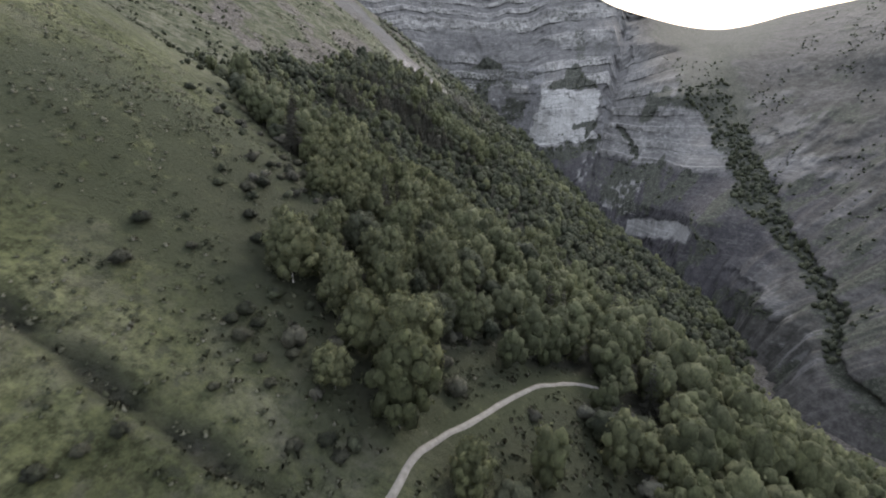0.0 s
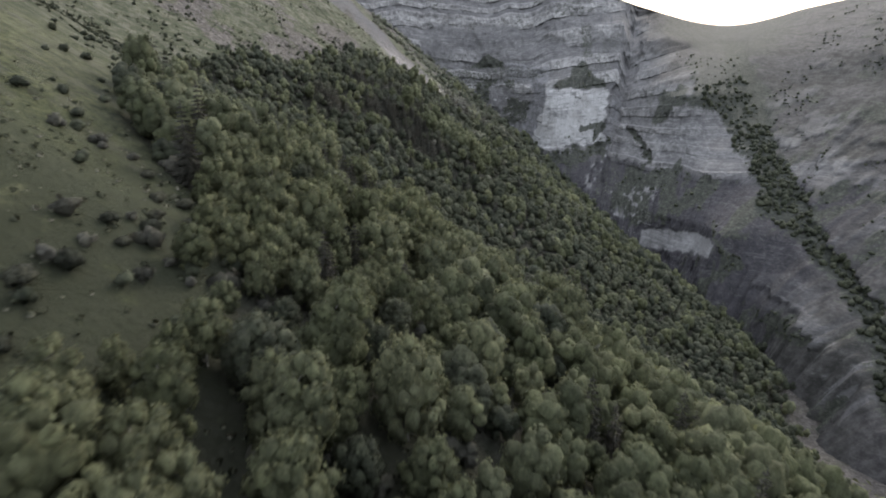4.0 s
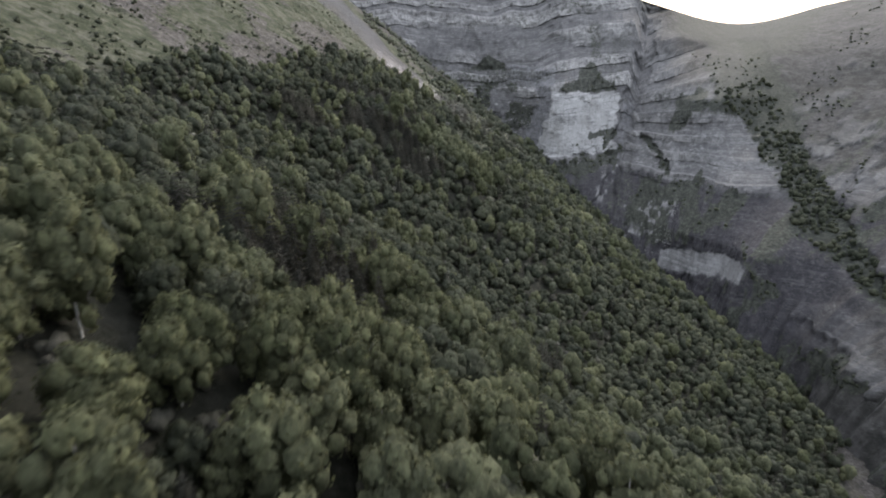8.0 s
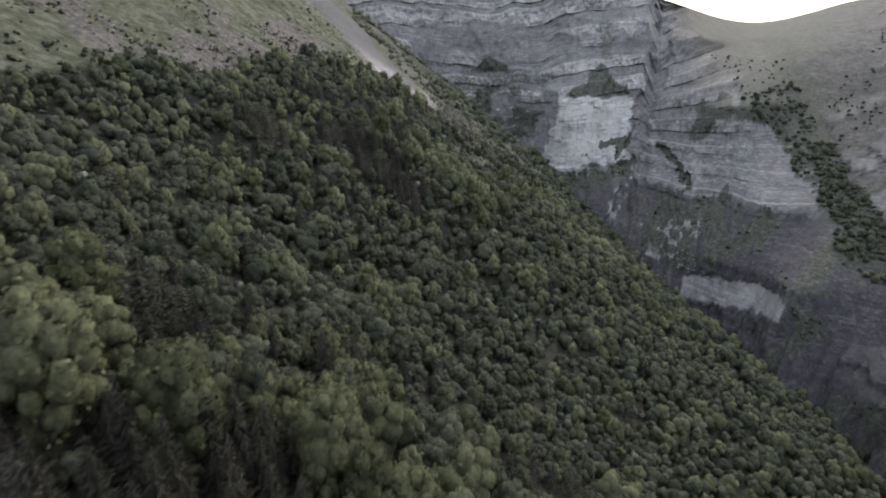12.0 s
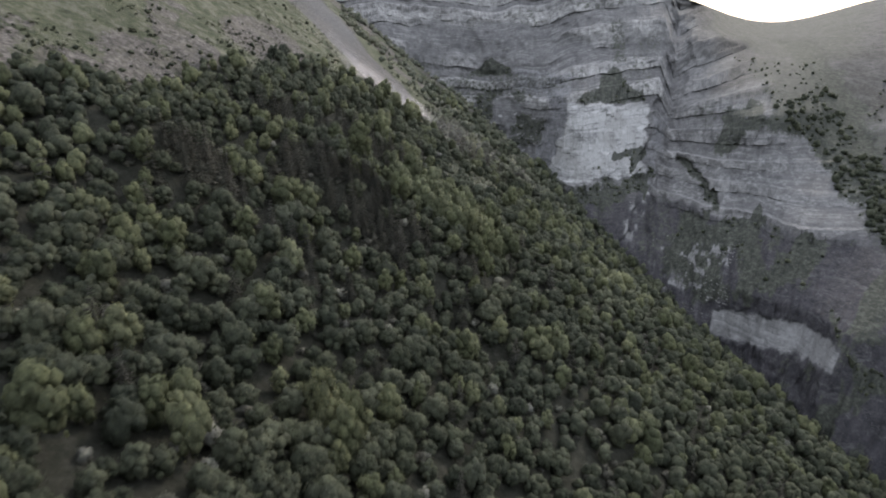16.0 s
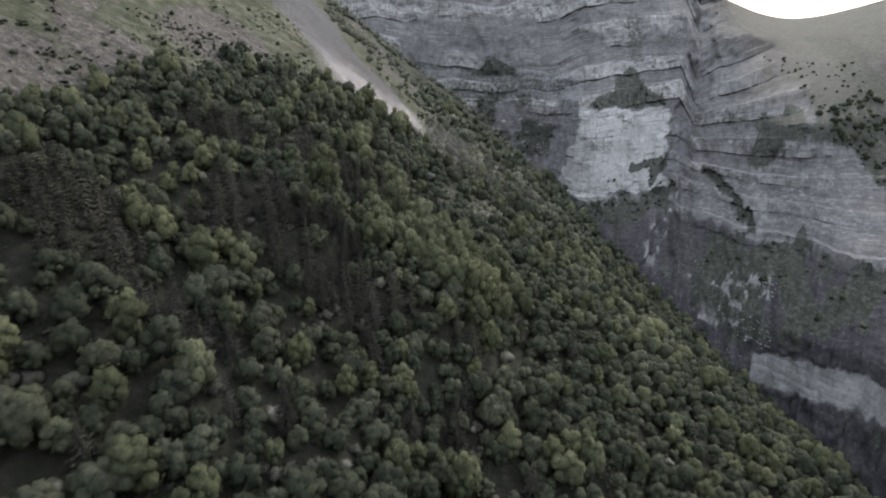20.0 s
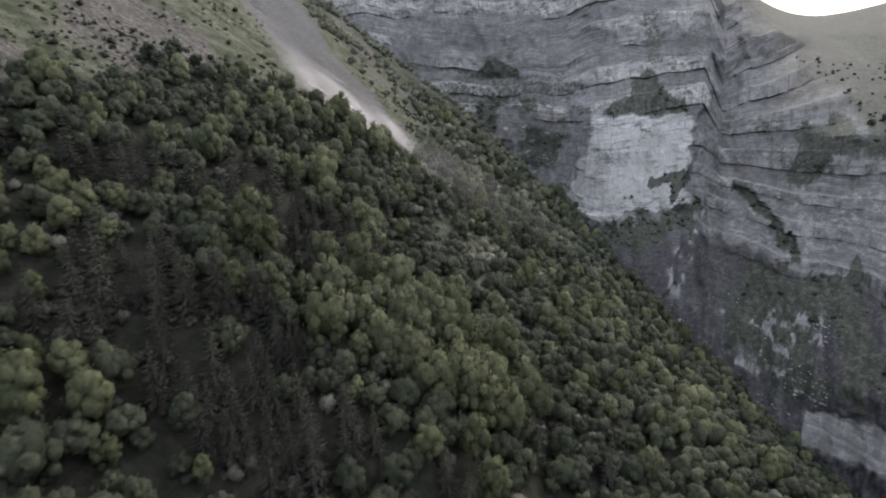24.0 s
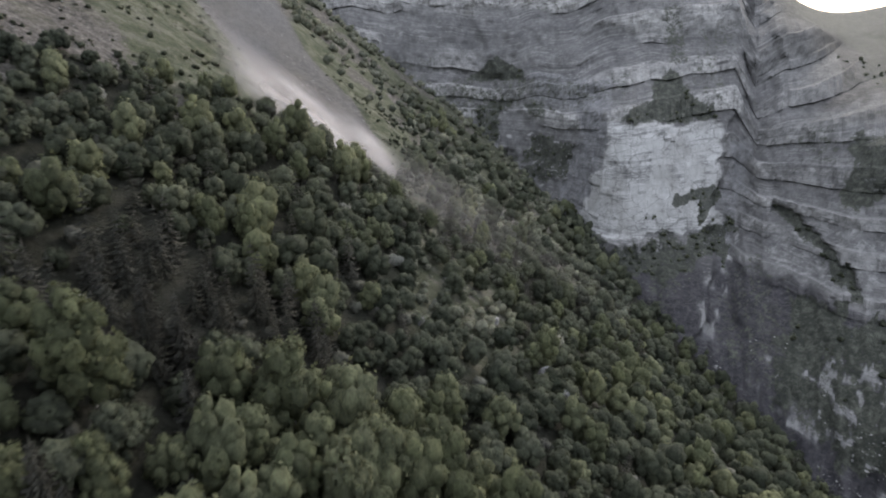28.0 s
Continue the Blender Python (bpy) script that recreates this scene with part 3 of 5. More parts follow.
def patch(T, Z, corners, soft=2.0, rag=0.0):
    """1 inside a patch of the mountain given by its corners (bearing, height), with a soft, ragged edge in metres."""
    px, py = T * 5.6, Z
    inside, dist = np.zeros(T.shape, bool), np.full(T.shape, 1e9)
    for (a, b), (c, d) in zip(corners, corners[1:] + corners[:1]):
        ax, cx = a * 5.6, c * 5.6
        u = np.clip(((px - ax) * (cx - ax) + (py - b) * (d - b)) / ((cx - ax) ** 2 + (d - b) ** 2 + 1e-9), 0, 1)
        dist = np.minimum(dist, np.hypot(px - ax - u * (cx - ax), py - b - u * (d - b)))
        cross = (b > py) != (d > py)
        inside ^= cross & (px < ax + (py - b) * (cx - ax) / (d - b + 1e-9))
    return smooth(-soft, soft, np.where(inside, dist, -dist) + rag)


SPUR = [(21.5, 217), (24.8, 204), (30.8, 166), (36, 138), (43, 114), (49, 92)]
RAVINE = [(30.5, 205), (33.3, 186), (38.2, 147), (43.4, 116), (48.3, 102), (54.2, 88), (66.4, 74), (85, 60), (108, 40)]


def build_mountain():
    th = np.concatenate([np.arange(-60, -20, 1.0), np.arange(-20, 52, 0.14), np.arange(52, 112, 0.36), np.arange(112, 150.1, 2.0)])
    back = np.concatenate([np.zeros(len(ROW_Z)), [0.06, 0.2, 0.5, 1.0]])
    tail = lambda a: np.concatenate([a, np.full(4, a[-1])])
    T, ZS = np.meshgrid(th, tail(ROW_Z))
    BED, HARD, EVEN, BACK = [np.repeat(a[:, None], len(th), 1) for a in (tail(ROW_BED), tail(ROW_HARD), tail(ROW_EVEN), back)]
    crest = T + 2.3 * smooth(17, 25, T)
    top = curve(PLAN["bearing"], PLAN["top"], crest)
    far = curve(PLAN["bearing"], PLAN["far"], crest)
    arc = np.radians(T) * 320
    # how the beds climb and sag along the mountain
    rise = np.interp(T, [-60, -20, -6, 4, 11, 18.0, 19.6, 25, 32, 50, 150], [0, 4, 0, 2, 12, 24, -4, 8, 24, 22, 0]) * smooth(118, 185, ZS)
    rise = rise + (7 * fbm(T * 0.16, T * 0 + 3, 3, 41) + 9 * (0.3 - np.abs(fbm(arc * 0.03, T * 0 + 9, 3, 57)))) * smooth(150, 180, ZS) + 1.2 * fbm(arc * 0.03, T * 0 + 5, 3, 58)
    Z = np.minimum(ZS + rise, top)
    S = np.where(ZS + rise >= top, 1.0, 0.5)
    rag = fbm(arc * 0.12, Z * 0.12, 4, 40) * 2.0
    white = face(T, Z, 4.9 + 2.3 * smooth(115, 158, Z) - 1, 17.3, [(4, 106), (9, 110), (18, 113)], [(5, 161), (12, 160), (18, 161)], rag)
    white2 = face(T, Z, 20.3, 43.5, [(20, 103), (24, 107), (28, 112), (38, 108), (44, 103)], [(20, 113), (22.5, 127), (25, 128), (32, 140), (37, 132), (44, 112)], rag)
    band = face(T, Z, 28.0, 46.8, [(28, 53), (36, 57), (44, 63), (47, 66)], [(28, 66), (33, 71), (42, 74), (47, 76)], rag * 0.6)
    strip = face(T, Z, 45.5, 67, [(45, 101), (54, 108), (67, 103)], [(45, 115), (54, 118), (67, 114)], rag * 2.5)
    knob = face(T, Z, 56.5, 82, [(57, 55), (64, 56), (75, 52), (82, 47)], [(57, 61), (64, 66), (74, 60), (82, 54)], rag * 0.8)
    crop = face(T, Z, 49, 72, [(49, 104), (58, 90), (65, 80), (72, 96)], [(49, 120), (60, 118), (72, 112)], rag * 3) * smooth(0.0, 0.2, fbm(arc * 0.1, Z * 0.06, 4, 52))
    rags = face(T, Z, 82, 100, [(82, 36), (100, 30)], [(82, 56), (100, 46)], rag * 3) * smooth(0.05, 0.25, fbm(arc * 0.15, Z * 0.08, 4, 62))
    # a fan of fine scree, its runnels meeting at the foot
    fan_u = np.clip((Z - 59) / 29, 0.02, 1)
    fan_x = (T - (54.8 - 7.0 * fan_u)) / (6.2 * fan_u)
    fan = smooth(1.05, 0.85, np.abs(fan_x)) * smooth(59, 61, Z) * smooth(95, 88, Z + 6 * fan_x)
    tor = patch(T, Z, [(-17.2, 212), (-15.2, 214), (-13.6, 196), (-13.2, 186), (-14.6, 188), (-16.4, 200)], 1.5, 2 * rag)
    clean = np.maximum.reduce([white, white2, band])
    # slopes of broken shale and scree take over from the layers low down and far to the right
    spur_t = np.interp(Z, [p[1] for p in SPUR][::-1], [p[0] for p in SPUR][::-1])
    lee = smooth(0.0, 2.0, T - spur_t) * smooth(88, 96, Z)
    cliffy = np.clip(smooth(96, 112, Z) * (1 - 0.75 * lee) * smooth(-0.3, -0.05, fbm(arc * 0.022, Z * 0.03, 3, 42)) + 0.15, 0, 1)
    cliffy = cliffy * (1 - np.maximum((0.97 - 0.6 * smooth(40, 46, T) * smooth(0.0, 0.25, fbm(arc * 0.02, Z * 0.03, 3, 64))) * lee, 0.95 * smooth(20, 24, T) * smooth(205, 220, Z)))
    cliffy = np.maximum(cliffy * (1 - 0.25 * white2), 0.6 * band) * (1 - 0.92 * white)
    Zt = Z + (EVEN - ZS) * cliffy
    levels = [20, 50, 80, 110, 160, 205]
    rings = [curve(PLAN["bearing"], PLAN[k], T) for k in levels]
    R = rings[0] + (Zt - 20) * 0.8
    for k in range(5):
        u = np.clip((Zt - levels[k]) / (levels[k + 1] - levels[k]), 0, 1)
        R = np.where(Zt >= levels[k], rings[k] + (rings[k + 1] - rings[k]) * u, R)
    u = np.clip((Zt - 205) / np.maximum(top - 205, 5), 0, 1)
    R = np.where(Zt >= 205, rings[5] + (far - rings[5]) * u ** 1.15, R)
    back_slope = smooth(22, 30, T) * smooth(150, 200, Z)
    R = R * (1 - back_slope) + back_slope * (rings[4] + (far - rings[4]) * np.clip((Zt - 160) / np.maximum(top - 160, 5), 0, 1) ** 1.25)
    gully = along(T + 0.5 * rag, Z, [(20, 235), (20, 175), (18.4, 151), (18.0, 128), (16.8, 86), (14, 76)], 1.1)
    runnel = along(T + 0.6 * rag, Z, [(5.4, 176), (6.0, 150), (4.4, 118), (3.6, 100)], 0.9)
    notch = along(T + 0.9 * rag, Z, [(22.0, 127), (24.2, 116), (26.4, 107)], 0.8)
    ravine = along(T + 0.5 * rag, Z, RAVINE, 1.7 + 2.4 * smooth(120, 90, Z), 0.5)
    buttress = np.abs(fbm(arc * 0.03, Z * 0.008, 4, 43))
    crag = np.abs(fbm(arc * 0.11, Z * 0.06, 4, 56, 0.6)) + 0.35 * np.abs(fbm(arc * 0.3, Z * 0.1, 3, 59, 0.5))
    R = R + (15 * buttress - 3.5) * (1 - 0.85 * white) + (6 * crag - 2.1) * (1 - 0.85 * clean) * (1 - 0.75 * np.maximum(lee, smooth(44, 48, T)))
    # every bed is broken into blocks that stand out more or less
    size = 2.2 + 5.0 * hashed(BED, BED * 0, 71)
    block = hashed(np.floor(arc / size + 7 * hashed(BED, BED * 0 + 1, 72)), BED, 73) - 0.5
    present = smooth(-0.22, 0.12, fbm(arc * 0.028, BED * 1.7, 3, 80))
    out = (HARD - 0.4) * 3.4 * (0.35 + 0.65 * present) + (hashed(BED, BED * 0 + 2, 74) - 0.5) * 1.4 + block * 2.6 * HARD
    R = R - out * np.clip(cliffy, 0.15, 1) * (1 - 0.8 * smooth(44, 47, T)) * (1 - fan) * (1 - 0.3 * white2) * (1 - 0.93 * white) * (1 - 0.5 * smooth(100, 90, Z))
    # tall slabs on the white wall, each a hand or two proud of the next
    slab = hashed(np.floor(arc / 5.5 + 0.8 * np.floor(Z / 13)), np.floor(Z / 13 + 0.25 * np.sin(arc * 0.2)), 76) - 0.5
    R = R + white * (1.5 * slab + 0.9 * fbm(arc * 0.2, Z * 0.07, 4, 77) + 2.5 * smooth(10.5, 8.5, T) * smooth(145, 130, Z))
    R = R + 0.8 * fbm(arc * 0.25, Z * 0.2, 3, 45, 0.5) * (1 - 0.6 * white) * (1 - 0.7 * np.maximum(lee, smooth(44, 48, T))) + 0.25 * fbm(arc * 0.5, Z * 0.5, 2, 60)
    R = R + 6 * gully + 2.5 * runnel + 4 * notch + 7 * ravine
    R = R + smooth(44, 47, T) * (1 - fan) * 6 * (np.abs(fbm(arc * 0.05, Z * 0.02, 4, 51)) - 0.15) - 3.0 * knob - 6.0 * tor - 2.5 * crop
    R = R + fan * 0.9 * np.abs(np.sin(9 * fan_x + 2 * fbm(arc * 0.05, Z * 0.05, 2, 63)))
    far_side = lee * smooth(36, 42, T)
    crag_rows = far_side * smooth(-0.05, 0.12, fbm(arc * 0.018, Z * 0.03, 3, 68)) * smooth(0.04, 0.14, fbm(arc * 0.07 + Z * 0.05, (Z - 0.25 * arc) * 0.16, 4, 69, 0.6))
    R = R - 2.5 * crag_rows + far_side * (5 * np.abs(fbm((arc + 0.9 * Z) * 0.022, Z * 0.006, 3, 70)) + 2.0 * fbm(arc * 0.1, Z * 0.08, 4, 75))
    R = R + BACK * 3200
    Zw = Z - BACK * 330
    X, Y = MX + R * np.sin(np.radians(T)), MY + R * np.cos(np.radians(T))
    hard = HARD * np.clip(cliffy * 1.25 - 0.1, 0, 1)
    hard = hard * (1 - 0.5 * smooth(-6, 0, T - spur_t) * smooth(160, 195, Z)) * (1 - 0.35 * smooth(24, 36, T))
    hard = hard * (1 - 0.8 * np.maximum(gully, runnel)) * (1 - 0.45 * lee)
    # smooth slabs right of the gully, and thin stripes of ledges under them
    slab1 = patch(T, Z, [(20.8, 192), (25.8, 195), (25.6, 178), (21.2, 170)], 1.5, 2 * rag)
    stripe_z = Z - 2.1 * (T - 21)
    stripes = patch(T, Z, [(20.5, 168), (30, 184), (30, 166), (26, 163), (25.5, 146), (20.5, 140)], 2, 2 * rag) * smooth(0.25, 0.5, np.sin(stripe_z * 0.75 + 2.0 * fbm(arc * 0.04, Z * 0.05, 3, 65)))
    hard = np.maximum.reduce([hard * (1 - 0.5 * stripes), 0.36 * slab1, 0.4 * stripes, 0.9 * crag_rows])
    hard = hard * (0.55 + 0.45 * present) * (1 - 0.42 * smooth(19, 21, T)) * (1 - 0.5 * smooth(46, 52, T))
    slide = np.clip(np.maximum(runnel, 0.7 * along(T + 0.5 * rag, Z, [(18.4, 151), (18.0, 128), (16.8, 86), (14, 76)], 0.6)) + 0.8 * face(T, Z, 1.5, 7.5, [(1, 166), (8, 166)], [(1, 186), (8, 180)], rag) + 0.15 * fan, 0, 1)
    turf = np.clip(0.7 * smooth(-9, -2, T - spur_t) * smooth(168, 186, Z) * smooth(20, 22, T) * (1 - slab1) + lee * smooth(85, 110, Z) * (1 - 0.7 * strip) * (1 - 0.7 * hard) + smooth(218, 236, Z) * smooth(16, 22, T) * 0.9 + smooth(50, 60, T + 4 * rag), 0, 1) * 0.9 * (1 - np.maximum.reduce([0.6 * fan, 0.45 * knob, 0.4 * crop, 0.6 * rags]))
    pale = np.clip(np.maximum.reduce([white, 0.34 * white2 * smooth(50, 32, T), 0.62 * band, 0.25 * strip * smooth(-0.2, 0.3, rag), 0.06 * knob, 0.08 * crop, 0.05 * rags, 0.08 * stripes * HARD]), 0, 1)
    turf = np.maximum(turf, 0.85 * smooth(21.5, 24.5, T) * smooth(160, 172, Z) * (1 - 0.45 * stripes) * (1 - 0.4 * slab1))
    stones = smooth(0.12, 0.3, fbm(arc * 0.25, Z * 0.3, 3, 53)) * np.maximum.reduce([face(T, Z, 19, 29, [(19, 64), (29, 66)], [(19, 82), (29, 98)]), face(T, Z, -2, 4.7, [(-2, 112), (5, 112)], [(-2, 166), (5, 166)]), along(T + 0.4 * rag, Z, [(17.8, 122), (16.9, 100), (15.4, 82)], 1.3)])
    # ragged pale rock over the gorge, under the shale
    outcrop = patch(T, Z, [(18.4, 76), (21.5, 77), (25.2, 72), (25.6, 66), (22, 68), (18.6, 71)], 1.5, 3 * rag) * smooth(-0.25, 0.1, fbm(arc * 0.18, Z * 0.12, 4, 66))
    pale = np.maximum.reduce([pale, 0.6 * stones, 0.45 * outcrop, 0.5 * tor]) * (1 - np.maximum(gully * smooth(112, 125, Z), runnel))
    shale = (1 - pale) * smooth(110, 98, Z + 8 * fbm(T * 0.2, Z * 0.03, 3, 46)) * 0.95 * smooth(74, 58, T + 8 * fbm(arc * 0.03, Z * 0.03, 3, 55))
    tri = smooth(0.16, -0.16, np.abs(T - 12.6) / 4.0 - (188 - Z) / 26 + 0.2 * rag) * smooth(160, 162, Z + rag)
    column = along(T + 0.6 * rag, Z, [(12.9, 222), (13.6, 190)], 0.9)
    tree_line = face(T, Z, 4.5, 18, [(4, 94), (18, 98)], [(4, 108), (18, 113)], rag * 4) * 0.8
    nook = patch(T, Z, [(13.4, 127), (16.6, 132), (17.0, 127), (15.8, 114), (15.4, 114), (15.6, 125), (13.4, 124)], 0.8, 2.4 * rag)
    rubble = face(T, Z, -3, 4.8, [(-3, 112), (5, 112)], [(-3, 168), (5, 166)], rag) * smooth(-0.1, 0.15, fbm(arc * 0.09, Z * 0.09, 4, 54)) * 0.75
    below = face(T, Z, 20.3, 40, [(20, 72), (28, 68), (40, 88)], [(20, 97), (26, 106), (36, 110), (40, 100)], rag * 3) * smooth(-0.35, 0.0, fbm(arc * 0.06, Z * 0.06, 4, 48)) * (1 - pale)
    spots = smooth(0.1, 0.4, fbm(arc * 0.045, Z * 0.045, 4, 47)) * (0.4 + 0.5 * smooth(38, 46, T)) * (1 - clean)
    bench = np.maximum(smooth(0.3, 0.8, face(T, Z, -14, 6, [(-14, 164), (6, 164)], [(-14, 178), (6, 180)], rag * 4)) * 0.45, patch(T, Z, [(-4, 179), (-1.2, 192), (1, 186), (1.2, 178)], 1.5, 2 * rag))
    dark2 = patch(T, Z, [(25.8, 164), (29.4, 166), (33, 152), (28.5, 149), (26.8, 136), (25.4, 138)], 2.5, 4 * rag)
    strip_green = patch(T, Z, [(25.5, 192), (32.6, 190), (38.2, 148), (43.2, 116), (41.8, 112), (35.8, 137), (30.4, 165)], 2.5, 3 * rag)
    lee_green = np.maximum.reduce([strip_green * (0.55 + 0.45 * smooth(180, 150, Z)), smooth(215, 240, Z) * smooth(18, 24, T) * 0.3, 0.6 * lee * smooth(182, 196, Z) * smooth(40, 34, T)])
    wedge = along(T + 0.4 * rag, Z, [(44.8, 82), (49, 74), (52.0, 60)], 1.5) * (1 - fan)
    patches = np.maximum.reduce([smooth(1.2, 0.6, np.hypot((T - a) / ra, (Z - b) / rb) + 0.5 * rag) for a, b, ra, rb in ((74.5, 85, 5, 8), (57, 104, 3, 6), (62.5, 107, 2.5, 5), (63, 130, 3, 7), (70, 46, 10, 6), (96, 60, 8, 9), (88, 78, 6, 6))])
    green = np.clip(np.maximum.reduce([ravine, tri, 0.55 * column, notch, nook, tree_line, rubble, spots, wedge, 0.8 * patches, bench, 0.9 * below, 0.85 * dark2, lee_green]), 0, 1) * (1 - 0.9 * white * (1 - nook))
    me = mesh_from("mountain", np.stack([X, Y, Zw], -1).reshape(-1, 3), grid_faces(len(T), len(th)), [ROCK], False,
                   {"pale": pale.ravel(), "shale": shale.ravel(), "green": green.ravel(), "hard": hard.ravel(), "turf": turf.ravel(), "slide": slide.ravel(), "bed": ZS.ravel(), "reach": arc.ravel()})
    gentle = np.maximum(smooth(0.4, 0.3, cliffy), smooth(44, 47, T)) * (1 - clean)
    me.polygons.foreach_set("use_smooth", (gentle[:-1, :-1] > 0.5).ravel())
    ob = tagged(new("mountain", me), "grey limestone mountain with layered cliffs, ledges and purple shale", "mountain", kind="structure")
    bushy = np.maximum.reduce([ravine * smooth(150, 120, Z), notch, nook, tree_line, 0.8 * rubble, wedge, 0.6 * patches, 0.75 * below * smooth(0.0, 0.3, fbm(arc * 0.12, Z * 0.12, 3, 78)), tri * smooth(170, 164, Z), tri * smooth(-0.15, 0.2, fbm(arc * 0.1, Z * 0.1, 3, 79)) * smooth(12.6, 15, T), strip_green, far_side * smooth(0.12, 0.25, fbm(arc * 0.05, Z * 0.05, 4, 82)), 0.7 * bench * smooth(-0.1, 0.2, fbm(arc * 0.1, Z * 0.1, 3, 79))])
    return ob, (X, Y, Zw, T, S, bushy, white, np.maximum(ravine * smooth(150, 120, Z), 0.9 * smooth(0.45, 0.7, lee_green) * smooth(0.0, 0.25, fbm(arc * 0.08, Z * 0.08, 3, 67) + 0.15)))


# ---------------------------------------------------------------- trees
def icosa():
    p = (1 + 5 ** 0.5) / 2
    v = np.array([(-1, p, 0), (1, p, 0), (-1, -p, 0), (1, -p, 0), (0, -1, p), (0, 1, p), (0, -1, -p), (0, 1, -p), (p, 0, -1), (p, 0, 1), (-p, 0, -1), (-p, 0, 1)], float)
    f = np.array([(0, 11, 5), (0, 5, 1), (0, 1, 7), (0, 7, 10), (0, 10, 11), (1, 5, 9), (5, 11, 4), (11, 10, 2), (10, 7, 6), (7, 1, 8),
                  (3, 9, 4), (3, 4, 2), (3, 2, 6), (3, 6, 8), (3, 8, 9), (4, 9, 5), (2, 4, 11), (6, 2, 10), (8, 6, 7), (9, 8, 1)])
    return v / np.linalg.norm(v[0]), f


ICO_V, ICO_F = icosa()


def leaf_tris(rng, centres, normals, size):
    """One bent leaf clump of two triangles at each place, facing about along its normal."""
    n = len(centres)
    nrm = normals + rng.normal(0, 0.55, (n, 3))
    nrm /= np.linalg.norm(nrm, axis=1)[:, None]
    a = np.cross(nrm, rng.normal(0, 1, (n, 3)))
    a /= np.linalg.norm(a, axis=1)[:, None]
    b = np.cross(nrm, a)
    s = (size * rng.uniform(0.6, 1.35, n))[:, None]
    v = np.stack([centres + a * s, centres + b * s * 0.75 + nrm * s * 0.25, centres - a * s * 0.9, centres - b * s * 0.8 + nrm * s * 0.2], 1).reshape(-1, 3)
    i = np.arange(n)[:, None] * 4
    f = np.concatenate([i + [0, 1, 2], i + [0, 2, 3]])
    return v, f


def ball(splits):
    """A unit ball: an icosahedron, split a number of times."""
    v, f = [tuple(p) for p in ICO_V], [tuple(q) for q in ICO_F]
    for _ in range(splits):
        seen, g = {}, []

        def half(a, b):
            key = (min(a, b), max(a, b))
            if key not in seen:
                m = (np.array(v[a]) + np.array(v[b])) / 2
                v.append(tuple(m / np.linalg.norm(m)))
                seen[key] = len(v) - 1
            return seen[key]

        for a, b, c in f:
            ab, bc, ca = half(a, b), half(b, c), half(c, a)
            g += [(a, ab, ca), (b, bc, ab), (c, ca, bc), (ab, bc, ca)]
        f = g
    return np.array(v), np.array(f)


BALLS = [ball(k) for k in range(4)]


def unit(v):
    return v / np.linalg.norm(v, axis=-1)[..., None]


def crown(rng, kind, height, width, lobes, leaves, size, splits=1):
    """Corners, triangles and leaf directions of a crown: many rounded foliage heads about a dark core, leafy all over."""
    if kind == "conifer":
        return boughs(rng, height, width, lobes, leaves, size)
    bv, bf = BALLS[splits]
    tall = 1.3 if kind == "birch" else 1.05
    i = np.arange(lobes) + 0.5
    polar, turn = np.arccos(1 - 1.86 * i / lobes), i * 2.39996 + rng.uniform(0, 6)
    d = unit(np.stack([np.cos(turn) * np.sin(polar), np.sin(turn) * np.sin(polar), np.cos(polar)], -1) + rng.normal(0, 0.2, (lobes, 3)))
    r = width * 0.5 * np.clip(1.75 * lobes ** -0.5, 0.2, 0.62) * rng.uniform(0.72, 1.25, lobes)
    mid = np.array([0, 0, height * 0.51])
    rad = np.array([width / 2, width / 2, height * 0.47])
    # the crown leans, bulges to one side and narrows a little at the top
    lean = rng.normal(0, 0.07, 2) * width
    reach = rng.uniform(0.86, 1.14, lobes) - r / rad[0] * 0.8
    at = mid + d * rad * np.maximum(reach, 0.25)[:, None]
    at[:, :2] *= (1 - 0.2 * np.clip(d[:, 2:3], 0, 1))
    at[:, :2] += lean * np.clip(d[:, 2:3] + 0.5, 0, 1.5)
    vs, fs, ns, n = [], [], [], 0
    cv, cf = BALLS[min(splits, 1)]
    vs.append(mid + cv * rad * 0.6), fs.append(cf), ns.append(cv)
    n += len(cv)
    stretch = np.array([1, 1, tall])
    for k in range(lobes):
        shape = rng.uniform(0.72, 1.02, (len(bv), 1))
        vs.append(at[k] + bv * shape * r[k] * stretch), fs.append(bf + n), ns.append(unit(bv * 0.72 + d[k] * 0.4 + [0, 0, 0.12]))
        n += len(bv)
    pick = rng.choice(lobes, leaves, p=r ** 2 / (r ** 2).sum())
    ld = unit(rng.normal(0, 1, (leaves, 3)) + d[pick] * 0.9 + [0, 0, 0.25])
    lp = at[pick] + ld * (r[pick] * rng.normal(1.02, 0.12, leaves))[:, None] * stretch
    ln = unit(ld * 0.72 + d[pick] * 0.4 + [0, 0, 0.12])
    lv, lf = leaf_tris(rng, lp, ln, size)
    soft = unit(np.repeat(ln + rng.normal(0, 0.42, (leaves, 3)), 4, 0))
    return np.concatenate(vs + [lv]), np.concatenate(fs + [lf + n]), np.concatenate(ns + [soft])


